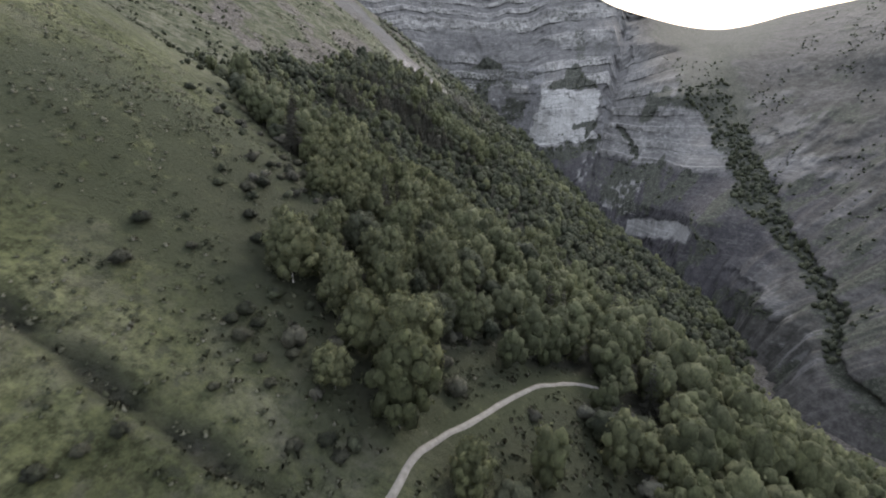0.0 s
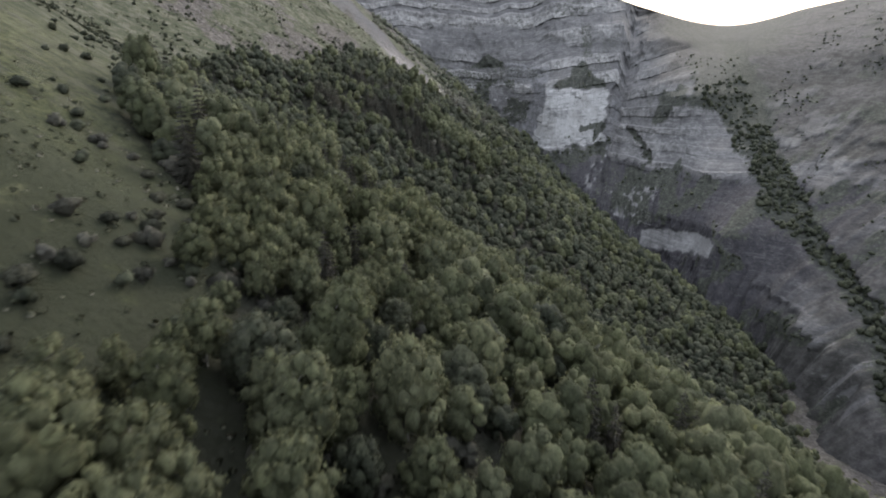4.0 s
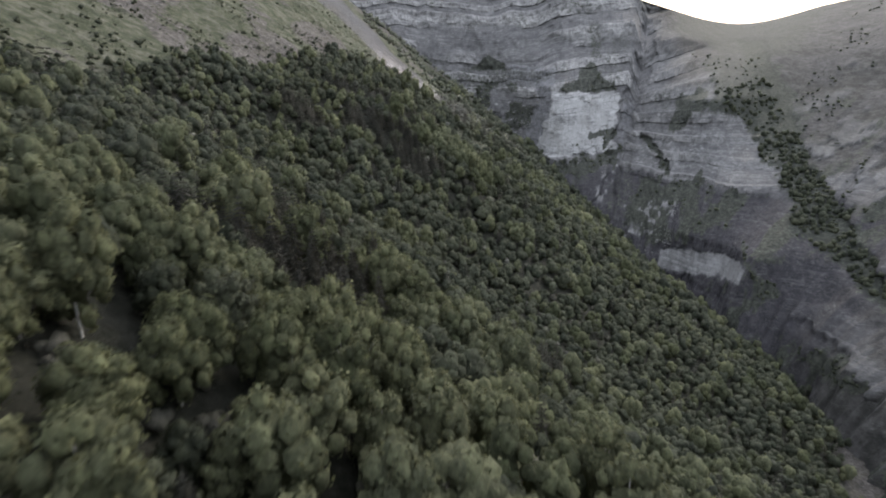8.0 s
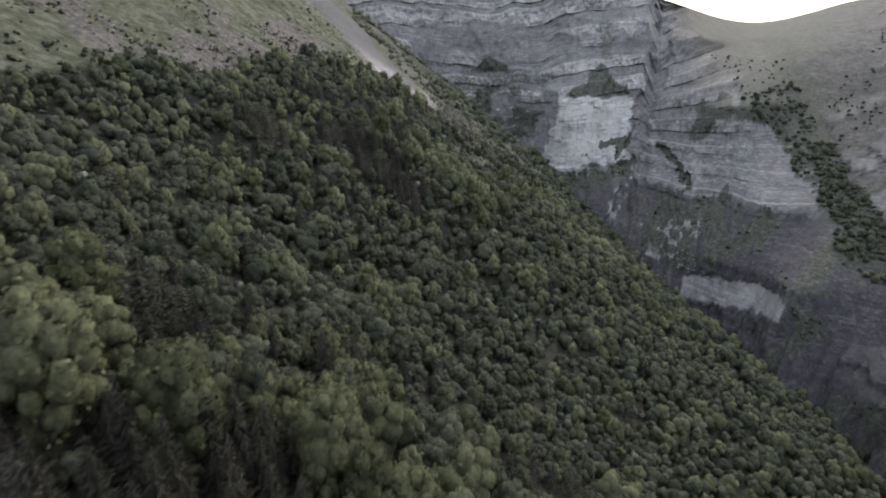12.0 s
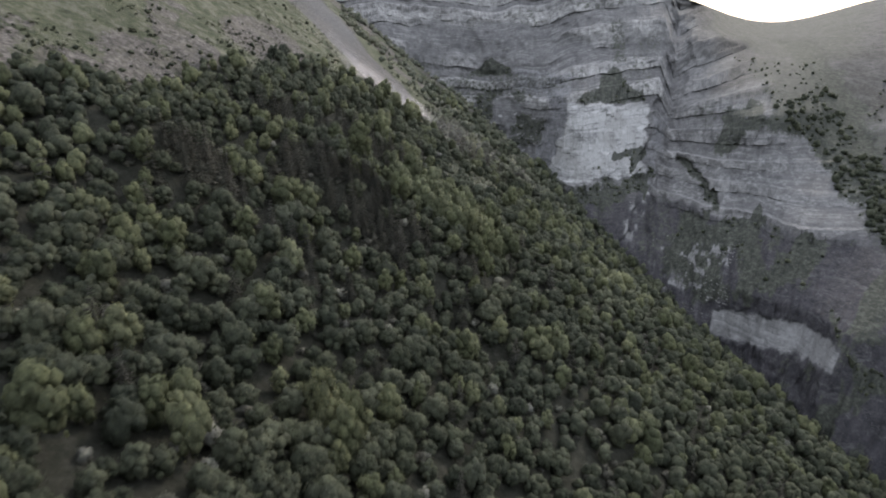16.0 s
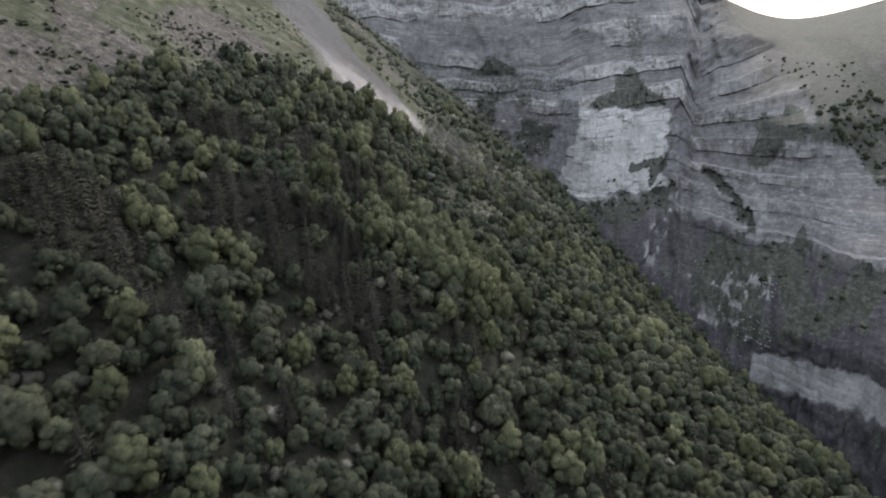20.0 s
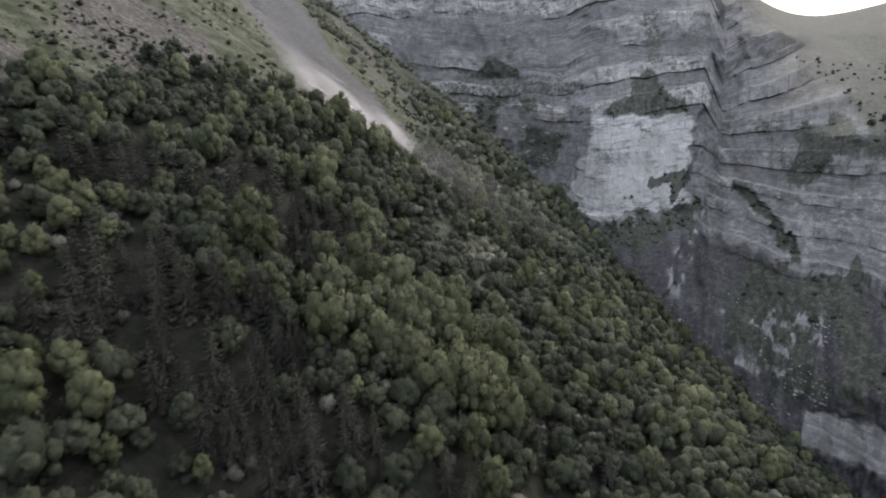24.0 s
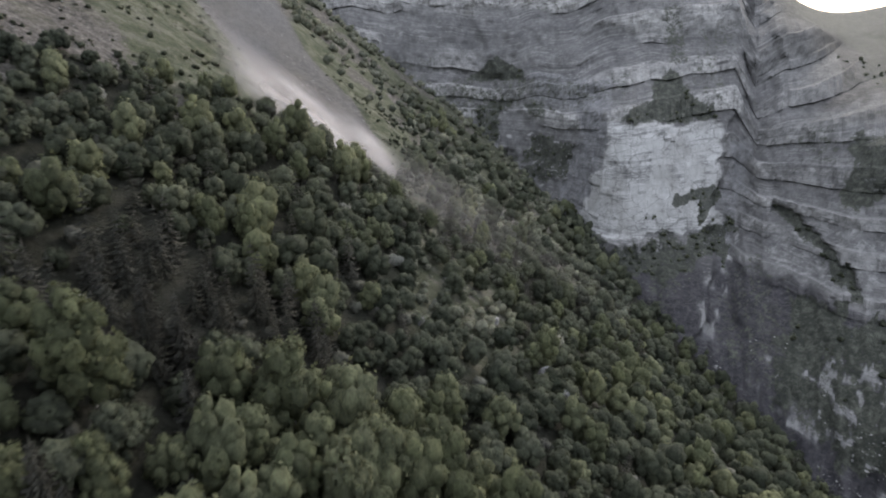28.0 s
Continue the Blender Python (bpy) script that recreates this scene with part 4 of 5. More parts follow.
def boughs(rng, height, width, tiers, leaves, size):
    """A spruce: whorls of drooping boughs round a leader, each a narrow ridge hung with twigs on both sides."""
    vs, fs, ns, at = [], [], [], 0
    up = np.array([0, 0, 1.0])
    twigs = 6 if tiers > 14 else 3
    for k in range(tiers):
        h = (k + rng.uniform(-0.2, 0.2)) / tiers
        reach = width * 0.5 * (1 - max(h, 0)) ** 0.85 + 0.15
        count = max(4, int(leaves * (1 - 0.45 * h)))
        for m in range(count):
            a = m * 6.283 / count + k * 1.1 + rng.uniform(-0.3, 0.3)
            r = reach * rng.uniform(0.7, 1.12)
            out, side = np.array([math.cos(a), math.sin(a), 0]), np.array([-math.sin(a), math.cos(a), 0])
            drop = r * rng.uniform(0.2, 0.42)
            root = up * height * (0.08 + 0.9 * h)
            spine = [root, root + out * r * 0.55 - up * drop * 0.75, root + out * r - up * drop * 0.8]
            wide = 0.1 + r * 0.1
            pts = [spine[0], spine[1] + side * wide - up * wide, spine[1], spine[1] - side * wide - up * wide, spine[2]]
            nn = [out * 0.8 + up * 0.5 + side * 0.35 * q for q in (0, 1, 0, -1, 0)]
            tri = [(0, 2, 1), (0, 3, 2), (1, 2, 4), (2, 3, 4)]
            for q in range(twigs):
                u = 0.25 + 0.7 * (q + rng.uniform(0, 1)) / twigs
                p = spine[0] + (spine[1] - spine[0]) * min(u / 0.55, 1) + (spine[2] - spine[1]) * max((u - 0.55) / 0.45, 0)
                for sgn in (-1, 1):
                    tip = p + (side * sgn * rng.uniform(0.5, 1.0) + out * 0.55 - up * rng.uniform(0.15, 0.6)) * (0.25 + r * 0.28 * (1.2 - u)) 
                    b = len(pts)
                    pts += [p - out * size, p + out * size * 1.3, tip]
                    nn += [out * 0.8 + up * 0.5 + side * sgn * 0.35] * 3
                    tri.append((b, b + 1, b + 2))
            fs.append(np.array(tri) + at), vs.append(np.array(pts)), ns.append(np.array(nn))
            at += len(pts)
    # the leader
    tip = np.array([[0.1, 0, height * 0.9], [-0.06, 0.09, height * 0.9], [-0.06, -0.09, height * 0.9], [0, 0, height * 1.03]])
    vs.append(tip), ns.append(tip * [1, 1, 0] + [0, 0, 0.1]), fs.append(np.array([(0, 1, 3), (1, 2, 3), (2, 0, 3)]) + at)
    return np.concatenate(vs), np.concatenate(fs), unit(np.concatenate(ns))


def tube(points, radii, sides=6):
    pts, k = np.asarray(points, float), len(points)
    ang = np.arange(sides) * 2 * math.pi / sides
    ring = np.stack([np.cos(ang), np.sin(ang), 0 * ang], -1)
    v = np.concatenate([p + ring * r for p, r in zip(pts, radii)])
    f = [(a * sides + b, a * sides + (b + 1) % sides, (a + 1) * sides + (b + 1) % sides, (a + 1) * sides + b) for a in range(k - 1) for b in range(sides)]
    return v, np.array(f)


def trunk_mesh(rng, name, height, radius, bark, limbs=4):
    lean = rng.uniform(-0.06, 0.06, 2) * height
    pts = [np.array([lean[0] * u * u, lean[1] * u * u, height * u]) for u in (-0.08, 0.05, 0.3, 0.6, 0.92)]
    v, f = tube(pts, [radius * 1.35, radius, radius * 0.8, radius * 0.5, radius * 0.12])
    for k in range(limbs):
        u = rng.uniform(0.35, 0.75)
        p = np.array([lean[0] * u * u, lean[1] * u * u, height * u])
        a, reach = k * 2.1 + rng.uniform(0, 1), height * 0.16
        q = p + np.array([math.cos(a) * reach, math.sin(a) * reach, reach * 1.1])
        lv, lf = tube([p, (p + q) / 2 + [0, 0, -0.1], q], [radius * 0.35, radius * 0.22, radius * 0.06], 5)
        f = np.concatenate([f, lf + len(v)])
        v = np.concatenate([v, lv])
    return mesh_from(name, v, f, [bark])


SPECIES = {
    #         leaf        bark        height width lobes
    "birch": (LEAF_LIGHT, BARK_WHITE, 10.0, 6.4, 46),
    "broadleaf": (LEAF_DARK, BARK_BROWN, 7.4, 6.2, 40),
    "conifer": (NEEDLES, BARK_BROWN, 10.0, 5.0, 18),
    "shrub": (LEAF_PALE, BARK_BROWN, 2.4, 2.9, 12),
}
LABELS = {
    "birch": ("tall birch with drooping light green crown", "birch tree"),
    "broadleaf": ("rounded dark green broadleaf tree on the slope", "tree"),
    "conifer": ("dark spruce with layered drooping boughs", "conifer"),
    "shrub": ("pale grey twiggy shrub on the slope", "shrub"),
}


def near_models(kind, count=6):
    """Trees that are seen from close by: a trunk and a crown under an empty."""
    leaf, bark, h, w, lobes = SPECIES[kind]
    models = []
    for k in range(count):
        rng = np.random.default_rng(100 + k + 10 * list(SPECIES).index(kind))
        ww = w * rng.uniform(0.85, 1.15)
        leaves, size = {"birch": (1050, 0.2), "broadleaf": (950, 0.19), "conifer": (10, 0.06), "shrub": (260, 0.13)}[kind]
        v, f, nrm = crown(rng, kind, h, ww, lobes, leaves, size, 0)
        crown_me = mesh_from("crown", v, f, [leaf], True, {"tint": np.full(len(v), rng.uniform(0.2, 0.8))}, nrm)
        models.append((trunk_mesh(rng, "trunk", h * 0.9, 0.12 if kind != "shrub" else 0.06, bark), crown_me))
    return models


def far_models(kind, leaves, lobes, size, splits=1, count=5):
    leaf, bark, h, w, _ = SPECIES[kind]
    out = []
    for k in range(count):
        rng = np.random.default_rng(300 + k + 10 * list(SPECIES).index(kind) + leaves)
        out.append(crown(rng, kind, h, w * rng.uniform(0.85, 1.15), lobes, leaves, size, splits))
    return out


def joined(name, kind, models, places, label):
    """Many far trees of one kind as one mesh. places: x, y, z, turn, scale, stretch, tint."""
    if not len(places):
        return None
    rng = np.random.default_rng(7)
    pick = rng.integers(0, len(models), len(places))
    vs, fs, ts, ns, at = [], [], [], [], 0
    for m, (v, f, *nrm) in enumerate(models):
        p = places[pick == m]
        if not len(p):
            continue
        c, s = np.cos(p[:, 3]), np.sin(p[:, 3])
        q = np.empty((len(p), len(v), 3), np.float32)
        q[:, :, 0] = (v[None, :, 0] * c[:, None] - v[None, :, 1] * s[:, None]) * p[:, 4:5] + p[:, 0:1]
        q[:, :, 1] = (v[None, :, 0] * s[:, None] + v[None, :, 1] * c[:, None]) * p[:, 4:5] + p[:, 1:2]
        q[:, :, 2] = v[None, :, 2] * p[:, 4:5] * p[:, 5:6] + p[:, 2:3]
        vs.append(q.reshape(-1, 3))
        fs.append((f[None] + (np.arange(len(p)) * len(v))[:, None, None] + at).reshape(-1, 3))
        ts.append(np.repeat(p[:, 6], len(v)))
        if nrm:
            g = np.empty_like(q)
            g[:, :, 0] = nrm[0][None, :, 0] * c[:, None] - nrm[0][None, :, 1] * s[:, None]
            g[:, :, 1] = nrm[0][None, :, 0] * s[:, None] + nrm[0][None, :, 1] * c[:, None]
            g[:, :, 2] = nrm[0][None, :, 2]
            ns.append(g.reshape(-1, 3))
        at += len(p) * len(v)
    me = mesh_from(name, np.concatenate(vs), np.concatenate(fs), [SPECIES[kind][0]], True, {"tint": np.concatenate(ts)}, np.concatenate(ns) if ns else None)
    return tagged(new(name, me), label, LABELS[kind][1], kind="stuff")


def conifer_zone(x, y):
    z = np.zeros_like(x)
    for cx, cy, rx, ry in ((-18, 400, 12, 14), (-6, 404, 9, 9), (-22, 388, 12, 6), (-27, 356, 15, 12), (-11, 346, 12, 8), (1, 351, 6, 6), (-12, 360, 7, 6), (-42, 384, 9, 10), (-30, 321, 12, 8), (-50, 331, 10, 11),
                           (-31, 211, 9, 8), (-16, 184, 11, 14), (-24, 172, 11, 7), (-33, 176, 7, 8), (-9, 168, 7, 6), (30, 225, 9, 9)):
        z = np.maximum(z, smooth(1.1, 0.6, np.hypot((x - cx) / rx, (y - cy) / ry)))
    return z


BIG_BIRCHES = [(-4.5, 52.5, 1.05), (-11, 53, 0.6), (9.5, 71.5, 0.7), (-9, 60, 0.8), (-18, 66, 0.9), (-12.5, 64, 0.85), (11.5, 53, 0.8), (22, 61, 0.9), (-28, 182, 1.5), (-20, 189, 1.4), (-35, 241, 1.1), (-36, 205, 1.3), (-18, 157, 1.1), (-7, 203, 1.2), (-2, 206, 1.1),
               (-47, 277, 0.9), (-39, 265, 1.0), (-27, 257, 0.9), (16, 321, 0.85), (12, 355, 0.85), (33, 332, 0.8), (-26, 380, 1.0),
               (-22, 380, 1.3), (-17, 377, 1.25), (4, 370, 1.0), (-4, 366, 1.15), (6, 379, 1.1), (13, 367, 1.0), (26, 388, 1.2), (26, 371, 1.0), (-8, 386, 1.1), (-1, 389, 1.1), (17, 391, 1.0), (-20, 374, 1.1),
               (5, 392, 1.0), (12, 394, 1.0), (-27, 341, 0.9), (-12, 416, 1.0), (-5, 416, 1.0), (-35, 413, 0.9), (-36, 428, 0.9)]


def spread_out(x, y, room, keep):
    """Picks trees one after the other, each with its own room about it."""
    cell, taken, out = 4.0, {}, []
    for k in range(len(x)):
        if not keep[k]:
            continue
        a, b, r = x[k], y[k], room[k]
        ci, cj, free = int(a // cell), int(b // cell), True
        for i in (ci - 1, ci, ci + 1):
            for j in (cj - 1, cj, cj + 1):
                for m in taken.get((i, j), ()):
                    if (x[m] - a) ** 2 + (y[m] - b) ** 2 < (0.5 * (r + room[m])) ** 2:
                        free = False
                        break
                if not free:
                    break
            if not free:
                break
        if free:
            taken.setdefault((ci, cj), []).append(k)
            out.append(k)
    return np.array(out)


def plant():
    rng = np.random.default_rng(5)
    n = 40000
    bx, by, bs = np.array(BIG_BIRCHES, float).T
    x = np.concatenate([bx, rng.uniform(-125, 211, n)])
    y = np.concatenate([by, rng.uniform(-26, 640, n)])
    own = np.arange(len(x)) < len(bx)
    f = forest_mask(x, y) * smooth(560, 500, y + 0.3 * x) + 0.25 * smooth(500, 560, y) * forest_mask(x, y)
    big = smooth(-0.15, 0.25, fbm(x * 0.035, y * 0.035, 3, 61))       # stands of larger trees, further apart
    stand = smooth(1.2, 0.7, np.hypot((x - 12) / 22, (y - 380) / 15))
    rib = np.maximum.reduce([smooth(178, 150, y), smooth(24, 0, np.abs(y - 192)) * smooth(-60, -10, x), stand])
    size = 0.6 + 0.22 * big + 0.28 * rib + 0.1 * smooth(330, 400, y)
    size = size * (1 - 0.14 * smooth(128, 100, y)) * (0.72 + 0.28 * smooth(0, 18, x - np.interp(y, EDGE_Y, EDGE_X)))
    con = rng.uniform(0, 1, len(x)) < 0.92 * conifer_zone(x, y) + 0.03
    pick = rng.uniform(0, 1, len(x))
    light = pick < 0.12 + 0.75 * rib + 0.2 * stand + 0.15 * smooth(0.0, 0.3, fbm(x * 0.03, y * 0.03, 3, 62))
    shrub = (rng.uniform(0, 1, len(x)) < 0.05) & ~con
    kind = np.where(own, 0, np.where(con, 2, np.where(shrub, 3, np.where(light, 0, 1))))
    scale = size * rng.choice([0.7, 0.85, 1.0, 1.15, 1.3], len(x), p=[0.15, 0.25, 0.3, 0.2, 0.1]) * np.where(kind == 3, 1.4, 1.0)
    scale = np.where(kind == 2, rng.uniform(0.75, 1.15, len(x)), scale)
    scale[own] = bs
    scale = scale * (1 + 0.15 * stand)
    room = scale * np.array([3.8, 3.7, 2.5, 2.2])[kind] * (1 - 0.15 * stand) * (1 + 0.2 * smooth(110, 90, y) * smooth(25, 10, x))
    got = spread_out(x, y, room, own | (rng.uniform(0, 1, len(x)) < f))
    x, y, scale, kind = x[got], y[got], scale[got], kind[got]
    n = len(x)
    z = hill(x, y) - 0.15
    return np.stack([x, y, z, rng.uniform(0, 6.28, n), scale, rng.uniform(0.85, 1.2, n), rng.uniform(0, 1, n)], 1), kind


def single(kind, models, row, k):
    x, y, z, turn, s, stretch, tint = [float(v) for v in row]
    label, cat = LABELS[kind]
    t, c = models[k % len(models)]
    ob = tagged(new({"birch": "birch_tree", "broadleaf": "broadleaf_tree", "conifer": "spruce_tree", "shrub": "shrub"}[kind]), label, cat, cat + "s on the hillside")
    ob.matrix_basis = pose(x, y, z, 0, 0, math.degrees(turn)) @ Matrix.Diagonal((s, s, s * stretch, 1))
    for nm, me in (("trunk", t), ("crown", c)):
        p = new(nm, me)
        p.parent = ob
    return ob


def build_forest():
    rows, kind = plant()
    # the strip of the slope along the flight line
    near = (rows[:, 0] > -45) & (rows[:, 0] < 30 - 0.02 * rows[:, 1]) & (rows[:, 1] < 460)
    rank = np.abs(rows[:, 0] + 12) - 60 * (rows[:, 4] * (kind == 0) > 1.22) + 0.1 * np.maximum(rows[:, 1] - 150, 0) - 12 * ((rows[:, 1] > 355) & (rows[:, 1] < 400))
    mid = (rows[:, 0] < 36 + 24 * (rows[:, 1] > 330)) & (rows[:, 1] < 510) & (rows[:, 0] > -62)
    for k, name in enumerate(SPECIES):
        mine = np.flatnonzero(near & (kind == k))
        mine = mine[np.argsort(rank[mine])][:{"birch": 160, "broadleaf": 60, "conifer": 70, "shrub": 30}[name]]
        models = near_models(name)
        for i, r in enumerate(mine):
            single(name, models, rows[r], i)
        rest = kind == k
        rest[mine] = False
        lobes, leaves, size = {"birch": (20, 150, 0.27), "broadleaf": (19, 130, 0.26), "conifer": (13, 7, 0.09), "shrub": (6, 30, 0.22)}[name]
        joined(name + "_wood", name, far_models(name, leaves, lobes, size, 0), rows[rest & mid], "dense wood of " + LABELS[name][1] + "s covering the slope")
        joined(name + "_wood", name, far_models(name, 5 if name == "conifer" else leaves // 9, max(5, int(lobes * 0.6)), size * 1.6, 0), rows[rest & ~mid], "distant wood of " + LABELS[name][1] + "s on the lower slope")


def build_trail():
    n = 60
    pts = np.array(TRAIL, float)
    d = np.concatenate([[0], np.cumsum(np.hypot(*np.diff(pts, axis=0).T))])
    u = np.linspace(0, d[-1], n)
    cx, cy = curve(d, pts[:, 0], u), curve(d, pts[:, 1], u)
    tx, ty = np.gradient(cx), np.gradient(cy)
    l = np.hypot(tx, ty)
    nx, ny = -ty / l, tx / l
    rows = []
    for off, up in ((-0.45, -0.25), (-0.28, 0.1), (0, 0.13), (0.28, 0.1), (0.45, -0.25)):
        wob = off + 0.12 * fbm(u * 0.4, u * 0 + off, 2, 71) if abs(off) > 0.2 else off
        x, y = cx + nx * wob, cy + ny * wob
        rows.append(np.stack([x, y, hill(cx, cy) * 0.6 + hill(x, y) * 0.4 + up], -1))
    V = np.stack(rows, 1).reshape(-1, 3)
    tagged(new("footpath", mesh_from("footpath", V, grid_faces(n, 5), [GRAVEL])), "narrow pale gravel footpath along the slope", "path", kind="structure")


# ---------------------------------------------------------------- small things on the slopes
def scattered(name, models, places, mat, label, category):
    """Many small things of one sort as one mesh."""
    SPECIES["_"] = (mat, None, 0, 0, 0)
    LABELS["_"] = (label, category)
    return joined(name, "_", models, places, label)


def rows_at(rng, x, y, z, lo, hi):
    n = len(x)
    return np.stack([x, y, z, rng.uniform(0, 6.28, n), rng.uniform(lo, hi, n), rng.uniform(0.7, 1.2, n), rng.uniform(0, 1, n)], 1)


def tuft(rng, blades, height, width):
    """A tussock: blades that lean out from one root."""
    a, r = rng.uniform(0, 6.283, blades), rng.uniform(0.1, 1.0, blades) ** 0.7
    out = np.stack([np.cos(a), np.sin(a), 0 * a], -1)
    side = np.stack([-np.sin(a), np.cos(a), 0 * a], -1) * width * rng.uniform(0.1, 0.2, (blades, 1))
    root = out * (r * width * 0.3)[:, None]
    tip = out * (r * width * 0.6)[:, None] + [0, 0, 1] * (height * rng.uniform(0.6, 1.1, (blades, 1)) * (1.1 - 0.5 * r[:, None]))
    v = np.stack([root - side, root + side, tip], 1).reshape(-1, 3)
    n = unit(np.repeat(out * 0.5 + [0, 0, 1.0], 3, 0))
    return v, np.arange(len(v)).reshape(-1, 3), n


def build_undergrowth():
    rng = np.random.default_rng(17)
    tuft_models = [tuft(np.random.default_rng(400 + k), 26, 0.7, 1.1) for k in range(5)]
    # tussocks and dwarf bushes on the turf and in the scrub under the trail
    x, y = rng.uniform(-75, 40, 22000), rng.uniform(28, 120, 22000)
    open_ = 1 - forest_mask(x, y)
    clump = smooth(-0.15, 0.3, fbm(x * 0.12, y * 0.12, 3, 81))
    scrub = smooth(-22, -8, x)
    keep = rng.uniform(0, 1, 22000) < open_ * (0.1 + 0.2 * clump + 0.4 * scrub + 0.8 * np.exp(-(ditch_distance(x, y) / 1.3) ** 2)) * smooth(1.2, 2.2, trail_distance(x, y))
    x, y = x[keep], y[keep]
    scattered("tussocks", tuft_models, rows_at(rng, x, y, hill(x, y) - 0.08, 0.25, 0.9), TUSSOCK, "pale and dark grass tussocks on the open slope", "grass")
    # low growth between the trees
    x, y = rng.uniform(-90, 70, 5500), rng.uniform(48, 470, 5500)
    near_edge = np.maximum(forest_mask(x, y), 0.8 * smooth(-16, -4, x - np.interp(y, EDGE_Y, EDGE_X)) * smooth(48, 58, y) * smooth(175, 130, y))
    keep = rng.uniform(0, 1, 5500) < near_edge * 0.6 * smooth(-0.3, 0.1, fbm(x * 0.08, y * 0.08, 3, 84)) * smooth(1.2, 2.4, trail_distance(x, y))
    x, y = x[keep], y[keep]
    low_models = [crown(np.random.default_rng(460 + k), "broadleaf", 1.6, 2.4, 4, 12, 0.3, 0) for k in range(5)]
    scattered("underwood", low_models, rows_at(rng, x, y, hill(x, y) - 0.15, 0.5, 1.4), LEAF_GREY, "low grey-brown underwood between the trees", "undergrowth")
    # bushes along the edge of the wood and up the open slope
    bush_models = [crown(np.random.default_rng(420 + k), "broadleaf", 1.9, 2.4, 5, 18, 0.26, 0) for k in range(5)]
    x, y = rng.uniform(-150, 10, 9000), rng.uniform(40, 560, 9000)
    edge = np.interp(y, EDGE_Y, EDGE_X)
    belt = np.exp(-((x - edge + 4) / 7) ** 2) * (0.28 + 0.27 * smooth(150, 220, y)) + np.where(y > 180, 0.7, 0.012) * smooth(-0.05, 0.3, fbm(x * 0.04, y * 0.04, 3, 82)) * np.exp(-np.maximum(edge - x, 0) / 45)
    keep = rng.uniform(0, 1, 9000) < belt * (x < edge + 12) * (1 - 0.97 * chute_mask(x, y)) * smooth(1.5, 3.0, trail_distance(x, y))
    x, y = x[keep], y[keep]
    scattered("slope_bushes", bush_models, rows_at(rng, x, y, hill(x, y) - 0.15, 0.25, 0.9), LEAF_DARK, "low dark bushes strewn over the upper slope", "bush")
    # tufts and dwarf bushes on the worn upper slope
    x, y = rng.uniform(-150, 0, 34000), rng.uniform(190, 560, 34000)
    edge = np.interp(y, EDGE_Y, EDGE_X)
    keep = rng.uniform(0, 1, 34000) < 0.5 * (x < edge + 6) * smooth(-0.25, 0.2, fbm(x * 0.07, y * 0.07, 3, 86)) * (1 - chute_mask(x, y)) * np.exp(-np.maximum(edge - x, 0) / 60)
    x, y = x[keep], y[keep]
    scattered("slope_tufts", tuft_models, rows_at(rng, x, y, hill(x, y) - 0.08, 0.5, 1.5), LEAF_DARK, "dark tufts and dwarf bushes on worn ground", "bush")
    # grey scrub in the stony clearing
    x, y = rng.uniform(-12, 80, 3600), rng.uniform(415, 570, 3600)
    keep = rng.uniform(0, 1, 3600) < (1 - forest_mask(x, y)) * 0.5 * (x > np.interp(y, EDGE_Y, EDGE_X))
    x, y = x[keep], y[keep]
    scattered("scrub", bush_models, rows_at(rng, x, y, hill(x, y) - 0.2, 0.3, 1.5), LEAF_DUSTY, "dusty grey-green scrub in a stony clearing", "bush")
    # scrub beyond the slide, up to the foot of the cliffs
    x, y = rng.uniform(-70, 110, 3000), rng.uniform(500, 720, 3000)
    past = smooth(0, 12, y - np.interp(x, CHUTE_X, CHUTE_HIGH) - 3)
    keep = rng.uniform(0, 1, 3000) < past * (0.15 + 0.6 * smooth(-0.1, 0.25, fbm(x * 0.05, y * 0.05, 3, 83)))
    x, y = x[keep], y[keep]
    scattered("scrub", bush_models, rows_at(rng, x, y, hill(x, y) - 0.2, 0.6, 2.2), LEAF_DUSTY, "dusty grey-green scrub on the slope below the cliffs", "bush")


def build_single_bushes():
    keep = SPECIES["shrub"]
    SPECIES["shrub"] = (LEAF_HEATH, *keep[1:])
    LABELS["shrub"] = ("low dark twiggy bush on open turf", "bush")
    models = near_models("shrub", 3)
    rng = np.random.default_rng(23)
    for k, (x, y, s) in enumerate([(-32.4, 56, 0.8), (-33, 62.4, 0.75), (-28, 62.5, 0.5), (-26.1, 40.5, 0.6), (-28.1, 38.4, 0.55), (-29.9, 35.7, 0.7), (-20.6, 57, 0.75), (-20.1, 53.5, 0.7), (-21.6, 55, 0.6), (-19.2, 56, 0.6), (-18, 52, 0.5),
                                   (-15.4, 54.1, 0.6), (-16.6, 49.7, 0.5), (-13.5, 45.5, 0.6), (-11, 47.3, 0.75), (-9.6, 46.6, 0.6), (-20.9, 47.1, 0.4), (-23, 70, 0.7), (-25, 74, 0.7), (-27, 80, 0.8), (-26, 84, 0.9),
                                   (-27, 92, 0.6), (-25, 95, 0.7), (-25, 90, 0.5), (-26, 98, 0.6), (-28, 103, 0.6), (-26, 105, 0.7), (-31, 108, 0.6), (-24, 101, 0.7)]):
        single("shrub", models, (x, y, float(hill(np.array([x], float), np.array([y], float))[0]) - 0.1, rng.uniform(0, 6), s, 0.75, 0.5), k)


def stone_models():
    out = []
    for k in range(6):
        rng = np.random.default_rng(500 + k)
        out.append((ICO_V * rng.uniform(0.55, 1.1, (12, 1)) * [1.0, 0.8, 0.6], ICO_F))
    return out


